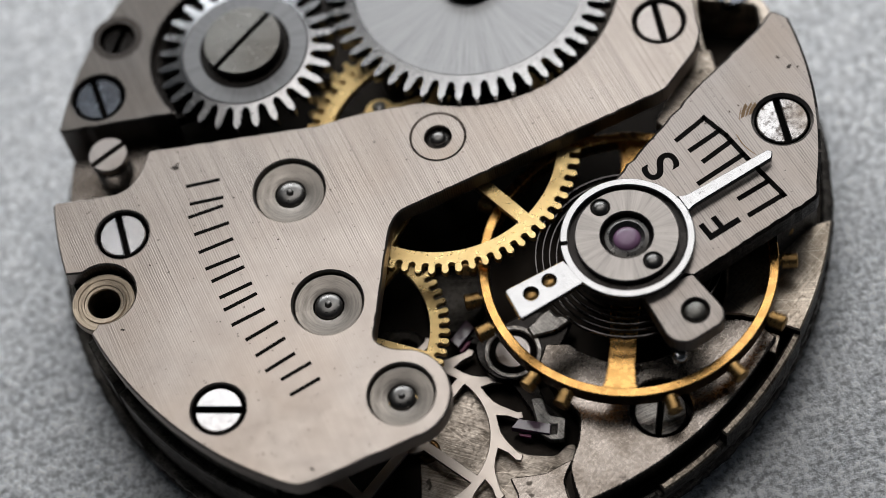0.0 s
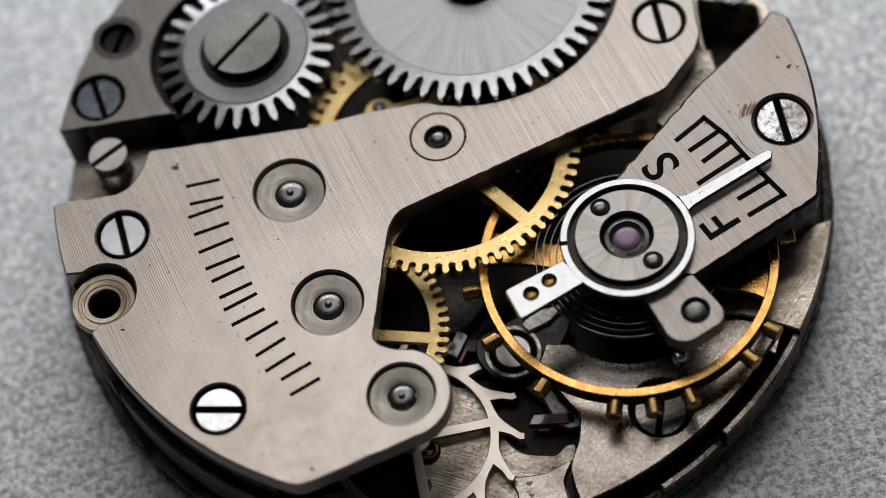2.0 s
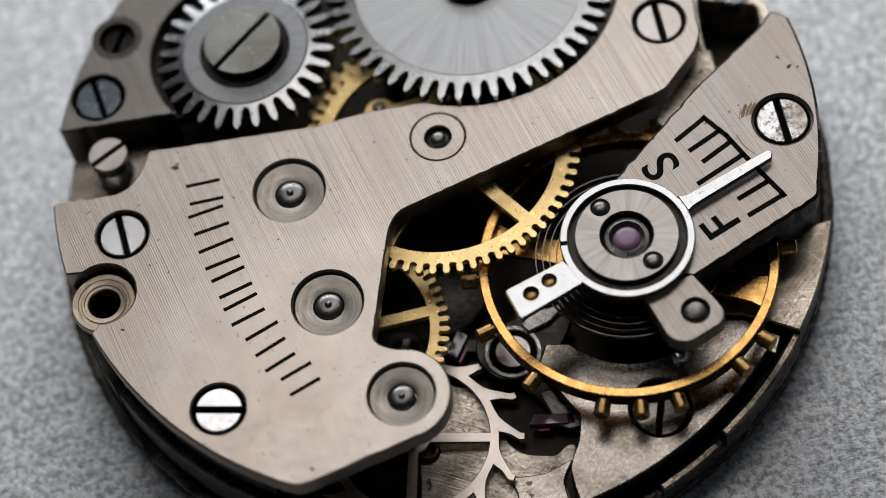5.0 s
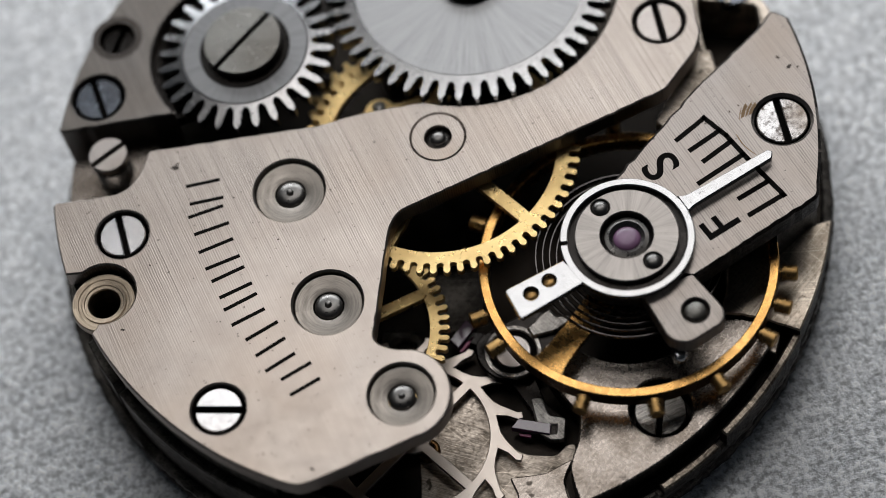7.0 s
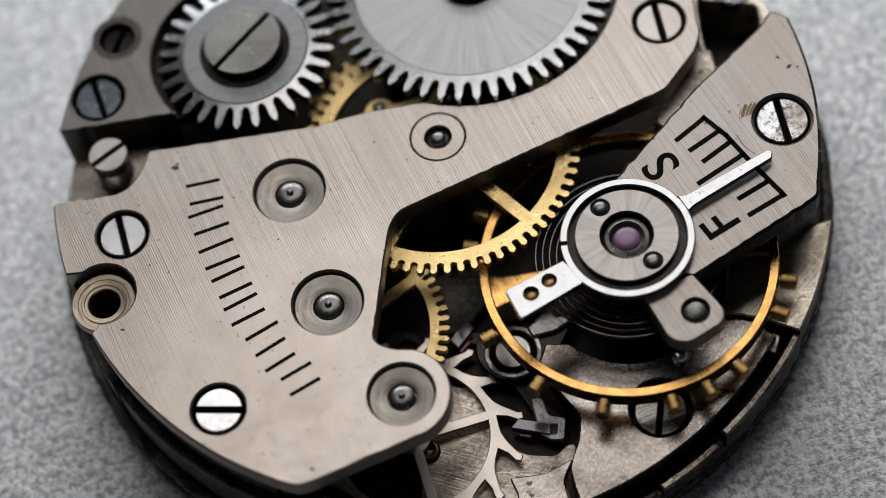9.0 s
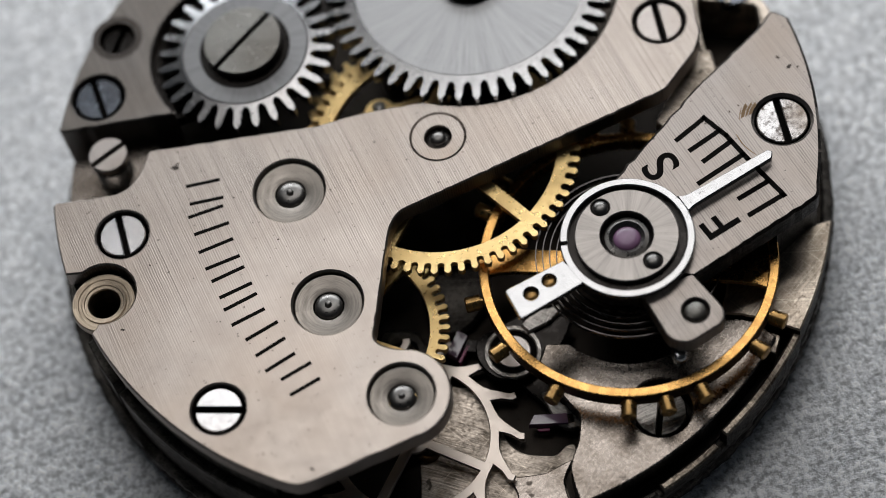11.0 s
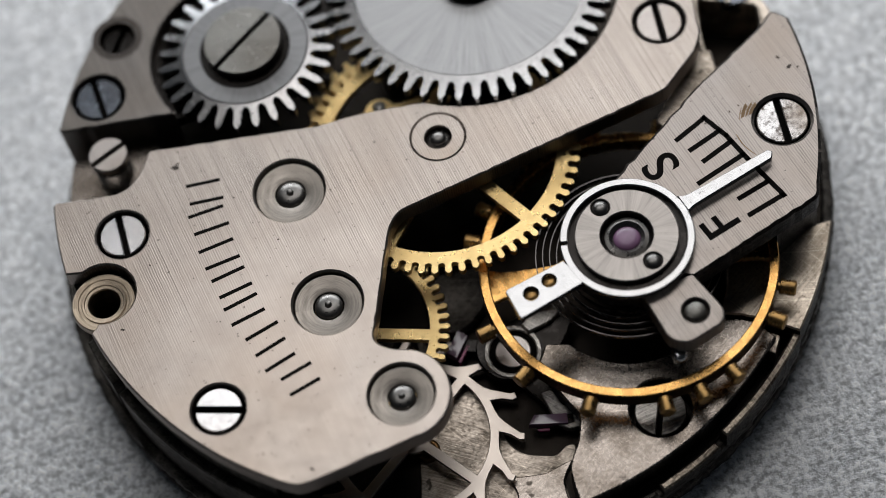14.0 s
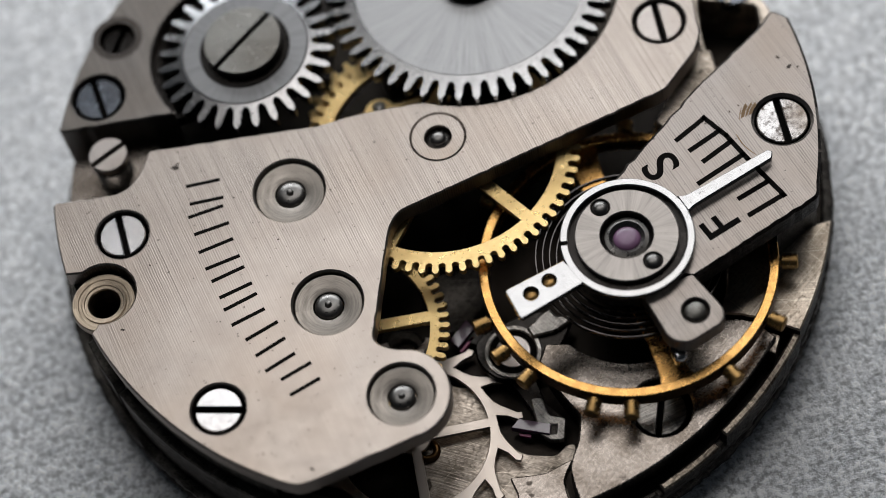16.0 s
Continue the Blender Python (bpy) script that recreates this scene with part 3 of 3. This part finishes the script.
# balance cock
AX = (4.93, -4.53)
cock_line = [(5.0, -2.55), (7.96, -0.13), (10.49, 1.62, 0.2), (10.95, 2.12, 0.2)] + circle(0, 0, RIM + 0.02, 16, 8.5, -21.0, True) + [(10.66, -4.55, 0.25), (6.54, -6.25)] + circle(*AX, 1.85, 24, -55, -255, True)
cock = part("balance_cock", slab(worn(rounded(cock_line), 0.02), [circle(10.284, -1.779, 0.83, 44), circle(*AX, 0.6, 30)], 3.85, T, 0.09), COCK_STEEL)
# Walls and bevel of the cock are coloured near black, as if shaded.
cock.data.materials.append(SHADED_SIDE)
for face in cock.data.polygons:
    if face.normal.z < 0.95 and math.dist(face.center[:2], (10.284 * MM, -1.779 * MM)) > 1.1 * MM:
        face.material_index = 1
thing(cock, "brushed steel balance cock with black engraved regulator scale", "watch bridge")
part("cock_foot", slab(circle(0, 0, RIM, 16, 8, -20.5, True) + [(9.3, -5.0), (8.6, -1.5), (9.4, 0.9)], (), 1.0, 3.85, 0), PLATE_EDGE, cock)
screw(10.284, -1.779, T - 0.06, 0.755, 90, cock, SPOTTED, "rust-spotted slotted steel screw")
# Seat in near black, the shade round the cock screw.
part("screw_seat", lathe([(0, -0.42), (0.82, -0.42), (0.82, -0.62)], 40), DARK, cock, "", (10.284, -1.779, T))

# regulator: split ring with a pointer and a tail that holds the curb pins
rg = slab(circle(0, 0, 1.95, 80, 174, 531.5, True) + list(reversed(circle(0, 0, 1.715, 80, 174, 531.5, True))), (), -0.18, 0.0, 0.03)
slab(rounded([(1.70, 0.97), (1.95, 0.93, 0.1), (4.60, 1.83, 0.05), (4.74, 1.74, 0.05), (4.66, 1.52, 0.05), (2.15, 0.56, 0.1), (1.90, 0.40)]), (), -0.17, -0.004, 0.03, rg)
slab(rounded([(-1.95, -0.30), (-3.79, -0.85, 0.12), (-3.52, -1.87, 0.12), (-1.48, -1.13)]), [circle(-3.07, -1.13, 0.21, 24), circle(-2.48, -0.84, 0.20, 24)], -0.17, -0.004, 0.03, rg)
regulator = part("regulator", rg, REGULATOR, None, "", (4.93, -4.70, T + 0.35))
thing(regulator, "bright polished steel regulator with a pointer and tail", "regulator")
for dx, dy in ((-3.07, -1.13), (-2.48, -0.84)):
    part("curb_pin", lathe([(0, -0.10), (0.17, -0.105), (0.203, -0.14), (0.203, -0.85)], 24), BRONZE, regulator, "bronze curb pin", (dx, dy, 0))
cap = part("cap_plate", slab(circle(0, 0, 1.51, 72), [circle(0, 0, 0.76, 48), circle(-0.54, 1.06, 0.27, 24), circle(0.54, -1.0, 0.27, 24)], -0.40, 0.0, 0.03), CAPMETAL, cock, "sunray steel cap plate with a purple jewel", (4.93, -4.63, T + 0.35))
# Near-black ring that paints the shade of the groove round the cap.
part("collar", ring_mesh(1.50, 1.72, -0.40, -0.20, 64, 0.01), DARK, cap)
part("jewel_setting", lathe([(0.40, -0.22), (0.52, -0.13), (0.64, -0.16), (0.76, -0.30), (0.76, -0.45)], 48, smooth=False), CUPSTEEL, cap)
part("cap_jewel", lathe([(0, -0.15), (0.2, -0.16), (0.34, -0.19), (0.42, -0.26), (0.42, -0.40)], 40), RUBY, cap, "purple cap jewel")
for dx, dy in ((-0.54, 1.06), (0.54, -1.0)):
    part("cap_screw", lathe([(0, 0.06), (0.12, 0.05), (0.22, 0.0), (0.26, -0.08), (0.26, -0.3)], 28), CUPSTEEL, cap, "small domed steel screw", (dx, dy, 0))
stud = part("stud_holder", slab(rounded([(6.5, -6.1), (7.10, -7.38, 0.2), (7.02, -7.82, 0.25), (5.85, -8.27, 0.4), (5.35, -8.0, 0.35), (4.95, -6.5)]), [circle(6.30, -7.29, 0.38, 30)], 4.0, T - 0.02, 0.05), COCK_STEEL, cock, "brushed steel hairspring stud holder")
part("stud_screw", lathe([(0, 0.0), (0.25, -0.02), (0.35, -0.08), (0.37, -0.2), (0.37, -0.5)], 32), BIGSCREW, stud, "domed stud screw", (6.30, -7.29, T - 0.02))
part("stud", lathe([(0, 0.85), (0.16, 0.85), (0.16, 0.14), (0.15, 0.06), (0.11, 0.02), (0, 0.0)], 24), DARK, stud, "dark hairspring stud", (5.57, -7.96, 3.2))
part("stud_pin", lathe([(0, 0.10), (0.12, 0.10), (0.175, 0.07), (0.20, 0.0), (0.20, -0.35), (0, -0.35)], 24), POLISHED, stud, "bright rounded pin end", (5.62, -8.21, 3.85))

# train wheels
center = part("center_wheel", slab(gear_outline(64, 3.92, 4.25, 0.70, 0.46, -115.8), spoke_holes(5, 0.8, 3.52, 0.42, -56.2), -0.22, 0.0, 0.012), BRASS, None, "", (0.251, 0.193, 3.85))
thing(center, "brass toothed centre wheel with straight spokes", "gear wheel")
part("arbor", lathe([(0, 0.3), (0.3, 0.3), (0.3, -2.8)], 24), GREYSTEEL, center)
fourth = part("fourth_wheel", slab(gear_outline(60, 3.05, 3.37, 0.70, 0.46, 17.4), spoke_holes(5, 0.7, 2.76, 0.36, -30), -0.20, 0.0, 0.012), BRASS, None, "", (-3.912, -4.50, 2.60))
thing(fourth, "brass toothed fourth wheel with straight spokes", "gear wheel")
part("arbor", lathe([(0, 1.5), (0.25, 1.5), (0.25, -1.55)], 24), GREYSTEEL, fourth)
third = part("third_wheel", slab(gear_outline(26, 1.98, 2.22, 0.62, 0.36), spoke_holes(2, 0.5, 1.50, 0.3, 5), -0.2, 0.0, 0.02), BRASS, None, "", (-1.30, 2.16, 3.55))
thing(third, "brass third wheel half hidden between the bridges", "gear wheel")
part("arbor", lathe([(0, 0.3), (0.2, 0.3), (0.2, -2.5)], 24), GREYSTEEL, third)


def escape_outline(n=15, rim=2.52, tip=3.27):
    """Hooked teeth that lean clockwise, each with a small club at its end."""
    pts = []
    for i in range(n):
        a = i * 360 / n
        for da, r in ((4.6, rim), (2.4, rim + 0.32), (-0.9, tip - 0.16), (-0.6, tip), (2.9, tip), (3.4, tip - 0.14), (6.8, rim + 0.40), (10.8, rim + 0.20), (15.5, rim + 0.06), (21.5, rim)):
            p = radians(a + da)
            pts.append((r * math.cos(p), r * math.sin(p)))
    return pts


escape = part("escape_wheel", slab(escape_outline(), spoke_holes(4, 0.5, 2.25, 0.30, 41 + 1.6), -0.13, 0.0, 0.015), ESCAPE, None, "", (-2.345, -7.871, 1.50))
thing(escape, "pale steel escape wheel with hooked teeth", "gear wheel")
part("arbor", lathe([(0, 2.6), (0.2, 2.6), (0.2, -0.45)], 24), GREYSTEEL, escape)

# pallet fork with two ruby stones, under its bridge
PIVOT = (0.92, -6.00)
fork = slab(rounded([(-0.25, 0.3, 0.1), (-1.15, 0.85, 0.1), (-0.95, 1.2, 0.1), (0.1, 0.65, 0.2), (1.8, 0.55), (1.8, 0.25), (0.5, 0.0, 0.2), (0.75, -1.7, 0.2), (1.22, -2.3, 0.12), (0.85, -2.92, 0.12), (0.22, -2.60, 0.1), (0.32, -1.9, 0.2), (-0.3, -0.3, 0.2)]), (), -0.22, 0.0, 0.03)
pallet = part("pallet_fork", fork, DARK, None, "", (*PIVOT, 1.46))
thing(pallet, "grey steel pallet fork with dark ruby stones", "pallet fork")
stone = part("pallet_stone", slab([(-0.41, -2.27), (-0.14, -2.04), (0.75, -2.42), (0.65, -2.73)], (), -0.12, 0.14, 0.015), PALLET_RUBY, pallet, "dark ruby pallet stone")
# Slivers at both stones are coloured magenta for their glint.
part("stone_glint", slab([(-0.22, -2.42), (0.12, -2.54), (0.10, -2.62), (-0.20, -2.49)], (), -0.14, -0.06, 0.0), RUBY_GLINT, stone, "magenta glint painted on the ruby stone")
stone = part("pallet_stone", slab([(-1.42, 0.66), (-0.82, 1.20), (-1.02, 1.50), (-1.62, 0.97)], (), -0.20, 0.14, 0.015), PALLET_RUBY, pallet, "dark ruby pallet stone")
part("stone_glint", slab([(-1.40, 0.60), (-0.95, 1.0), (-0.90, 0.93), (-1.36, 0.54)], (), -0.20, 0.0, 0.0), RUBY_GLINT, stone, "magenta glint painted on the ruby stone")
holder_line = [(0.34, -1.45, 0.1), (0.68, -1.50, 0.1), (0.76, -2.10, 0.1), (1.22, -2.30, 0.1), (1.05, -2.96, 0.12), (0.64, -2.90, 0.1), (0.36, -2.62, 0.1), (0.35, -2.0, 0.1)]
part("stone_holder", slab(worn(rounded(holder_line), 0.01), [[(0.73, -2.40), (0.92, -2.45), (0.83, -2.73), (0.66, -2.69)]], -0.16, 0.06, 0.03), SPECKLED, pallet, "grey speckled steel stone holder")
part("fork_horn", slab(rounded([(0.7, 0.62), (1.20, 0.98, 0.08), (1.48, 1.10, 0.05), (1.62, 0.78, 0.08), (2.0, 0.75, 0.05), (2.02, 0.55, 0.05), (1.52, 0.32, 0.1), (0.8, 0.30)]), (), 0.36, 0.52, 0.05), SPECKLED, pallet, "grey steel horns of the fork")
part("arbor", lathe([(0, 0.3), (0.16, 0.3), (0.16, -0.4)], 20), GREYSTEEL, pallet)
pb = part("pallet_bridge", slab(rounded([(0.0, -5.3, 0.4), (1.9, -4.7, 0.5), (3.0, -5.3), (2.6, -6.0, 0.3), (1.7, -6.7, 0.4), (0.5, -6.9, 0.5), (-0.05, -6.1, 0.4)]), [circle(1.06, -5.98, 0.66, 40)], 1.55, 1.80, 0.04), DARK, None)
thing(pb, "small dark steel pallet bridge under the balance", "watch bridge")
part("screw_ring", ring_mesh(0.71, 0.87, -0.1, 0.05, 56, 0.03), SPECKLED, pb, "speckled steel ring round the screw", (1.06, -5.98, 1.80))
# Black disc painted for the shade between ring and screw.
part("screw_well", slab(circle(0, 0, 0.70, 40), (), -0.2, -0.05, 0), INK_AND_SHADE, pb, "", (1.06, -5.98, 1.80))
slotted("bridge_screw", 0.53, 0.2, 0.16, CLAMP, pb, "bright slotted screw in the pallet bridge", (1.06, -5.98, 1.86), (0, 0, -62))

# balance wheel: rim, two-armed bar, timing screws, staff
balance = part("watch_balance", ring_mesh(4.13, 4.42, -0.56, 0.0, 128, 0.03), GILT, None, "", (*AX, 3.20))
# The rim's outer wall is coloured dark to look shaded.
sides(balance, DARK_GILT, 4.3)
thing(balance, "gilt balance wheel with two arms and timing screws", "balance wheel")
half = [(0.6, 0.46), (2.6, 0.38), (3.3, 0.39), (3.8, 0.44), (4.2, 0.58)]
arm = half + [(x, -y) for x, y in reversed(half)]
arm += [(-x, -y) for x, y in half] + [(-x, y) for x, y in reversed(half)]
part("balance_arm", slab(rounded(arm), (), -0.48, -0.30, 0.02), GILT, balance)
part("balance_staff", lathe([(0, 1.2), (0.2, 1.2), (0.2, 0.3), (0.5, 0.3), (0.5, -0.7), (0.3, -0.7), (0.3, -1.6)], 24), GREYSTEEL, balance)
TIMING = [19, 41, 67, 94, 107.5, 121, 147, 160.5, 199, 225, 249.5, 274, 287.5, 301, 327, 340.5]
first = None
for a in TIMING:
    at = (4.38 * math.cos(radians(a)), 4.38 * math.sin(radians(a)), -0.27)
    if first is None:
        first = part("timing_screw", lathe([(0, 0.57), (0.06, 0.59), (0.19, 0.59), (0.235, 0.55), (0.235, 0.12), (0.14, 0.10), (0.14, -0.05)], 24, smooth=False), BRONZE, balance, "", at, (0, 90, a))
    else:
        again(first, at, (0, 90, a))

# hairspring: a flat coil of thin ribbon
bm = bmesh.new()
rows = []
for i in range(0, 720):
    a = i * 5.0
    r = 0.75 + 2.05 * i / 720
    ca, sa = math.cos(radians(a)), math.sin(radians(a))
    rows.append([bm.verts.new(((r + d) * ca, (r + d) * sa, z)) for d, z in ((-0.015, 0.08), (0.015, 0.08), (0.015, -0.08), (-0.015, -0.08))])
for a, b in zip(rows, rows[1:]):
    for k in range(4):
        bm.faces.new((a[k], a[(k + 1) % 4], b[(k + 1) % 4], b[k]))
hairspring = part("hairspring", bm, HAIR, None, "", (*AX, 3.60))
thing(hairspring, "fine steel hairspring coil under the cock", "spring")


# brown stain: a few thin crescents beside the screw
bm = bmesh.new()
for r0, r1, a0, a1 in ((0.90, 1.00, 128, 158), (1.02, 1.09, 132, 162), (1.11, 1.22, 138, 165), (1.24, 1.27, 146, 168), (1.42, 1.45, 185, 225)):
    slab(circle(10.284, -1.779, r1, 10, a0, a1, True) + list(reversed(circle(10.284, -1.779, r0, 10, a0 + 4, a1 - 5, True))), (), T - 0.02, T + 0.002, 0, bm)
part("stain", bm, RUST, cock, "brown rust stain beside the screw")


def speck(x, y, r, seed, parent):
    """A flake of dark dirt lying on a plate."""
    rnd = random.Random(seed)
    loop = [(r * rnd.uniform(0.45, 1.2) * math.cos(k * 0.7854), 0.7 * r * rnd.uniform(0.45, 1.2) * math.sin(k * 0.7854)) for k in range(8)]
    part("dirt_speck", slab(loop, (), -0.02, 0.006, 0), GRIME, parent, "dark speck of dirt", (x, y, T), (0, 0, rnd.uniform(0, 180)))


for k, (x, y, r) in enumerate([(-7.68, 1.10, 0.14), (-7.58, 1.22, 0.07), (-9.9, -3.95, 0.07), (-8.86, -2.02, 0.05), (-5.2, -9.55, 0.08), (-5.0, -2.1, 0.04)]):
    speck(x, y, r, k, bridge)
for k, (x, y, r) in enumerate([(10.95, -0.05, 0.09), (11.2, -0.12, 0.06), (10.7, 0.35, 0.07), (8.85, -1.15, 0.05), (9.15, -1.0, 0.04), (11.05, -3.1, 0.08)]):
    speck(x, y, r, 20 + k, cock)

# engraving: the scale of the regulator, its two letters, and a row of worn marks on the train bridge
def groove(name, x0, y0, x1, y1, width, parent):
    d = Vector((x1 - x0, y1 - y0))
    n = Vector((-d.y, d.x)).normalized() * width / 2
    e = d.normalized() * width * 0.4
    pts = [(x0 - e.x + n.x, y0 - e.y + n.y), (x0 - e.x - n.x, y0 - e.y - n.y), (x1 + e.x - n.x, y1 + e.y - n.y), (x1 + e.x + n.x, y1 + e.y + n.y)]
    return part(name, slab(pts, (), T - 0.03, T + 0.004, 0), INK_AND_SHADE, parent, "black filled engraving")


SCALE_BARS = [(8.06, -1.14, 8.55, -1.91), (8.55, -1.91, 8.98, -2.88), (8.98, -2.88, 9.25, -3.44), (9.25, -3.44, 9.67, -4.29), (8.05, -1.18, 7.12, -1.7), (8.38, -1.71, 7.42, -2.14), (8.62, -2.15, 7.71, -2.6), (8.86, -2.67, 7.4, -3.29), (9.31, -3.73, 8.4, -4.07), (9.64, -4.27, 8.55, -4.67)]
for x0, y0, x1, y1 in SCALE_BARS:
    groove("scale_mark", x0, y0, x1, y1, 0.155, cock)


def letter(text, x, y, turn, size, parent):
    data = bpy.data.curves.new("letter", "FONT")
    data.body, data.size, data.extrude, data.offset = text, size * MM, 0.012 * MM, 0.018 * MM
    data.align_x, data.align_y = "CENTER", "CENTER"
    temp = new("letter", data)
    bpy.context.view_layer.update()
    mesh = bpy.data.meshes.new_from_object(temp.evaluated_get(bpy.context.evaluated_depsgraph_get()))
    bpy.data.objects.remove(temp)
    ob = new("letter", mesh)
    mesh.materials.clear()
    mesh.materials.append(INK_AND_SHADE)
    ob.parent = parent
    ob.matrix_basis = pose(x * MM, y * MM, (T - 0.006) * MM, 0, 0, turn)
    return tagged(ob, "black engraved letter " + text)


letter("S", 6.50, -2.44, -248.7, 1.55, cock)
letter("F", 7.72, -4.76, -248.7, 1.55, cock)
MARKS = [(-7.4, 0.37, -6.45, 0.37), (-7.37, -0.26, -6.43, -0.27), (-7.48, -0.7, -6.48, -0.56), (-7.38, -1.32, -6.39, -1.18), (-7.33, -1.95, -6.35, -1.75), (-7.21, -2.55, -6.24, -2.36), (-7.09, -3.0, -6.16, -2.76), (-6.94, -3.59, -6.02, -3.35), (-6.87, -4.02, -5.93, -3.73), (-6.72, -4.56, -5.78, -4.28), (-6.39, -5.13, -5.47, -4.79), (-6.18, -5.7, -5.34, -5.36), (-5.98, -6.25, -5.14, -5.91), (-5.58, -6.62, -4.73, -6.31), (-5.4, -7.16, -4.56, -6.86)]
for x0, y0, x1, y1 in MARKS:
    groove("engraved_mark", x0, y0, x1, y1, 0.115, bridge)


def motions():
    """The balance swings; at each swing the pallet fork rocks and lets the train step on."""
    PERIOD, CROSS, EARLY = 0.3736, 0.0536, 0.010
    rows_b, rows_e, rows_p, rows_f = [], [], [], []
    for i in range(481):
        t = i / 30
        swing = -48.8 - 157.44 * math.cos(2 * math.pi * (t - 0.8934) / 0.373555)
        n = math.floor((t - CROSS) / (PERIOD / 2))
        begun = CROSS + (n + 1) * PERIOD / 2 - EARLY * ((n + 1) % 2)
        if t >= begun:
            n += 1
        step = n + 1
        into = t - (CROSS + n * PERIOD / 2 - EARLY * (n % 2))
        ease = min(1.0, into / 0.02)
        beats = step - 1 + ease if step > 0 else 0.0
        odd = step % 2
        rock = 13.0 * (ease if odd else 1 - ease) if step > 0 else 0.0
        rows_b.append((t, pose(AX[0] * MM, AX[1] * MM, 3.20 * MM, 0, 0, swing)))
        rows_e.append((t, pose(-2.345 * MM, -7.871 * MM, 1.50 * MM, 0, 0, -1.6 - 12.0 * beats)))
        rows_p.append((t, pose(PIVOT[0] * MM, PIVOT[1] * MM, 1.46 * MM, 0, 0, rock)))
        rows_f.append((t, pose(-3.912 * MM, -4.50 * MM, 2.60 * MM, 0, 0, 1.158 * beats)))
    walk(balance, rows_b)
    walk(escape, rows_e)
    walk(pallet, rows_p)
    walk(fourth, rows_f)
    spin = [(t, pose(0.251 * MM, 0.193 * MM, 3.85 * MM, 0, 0, 0.1 * t)) for t in (0.0, 4.0, 8.0, 12.0, 16.0)]
    walk(center, spin)


motions()
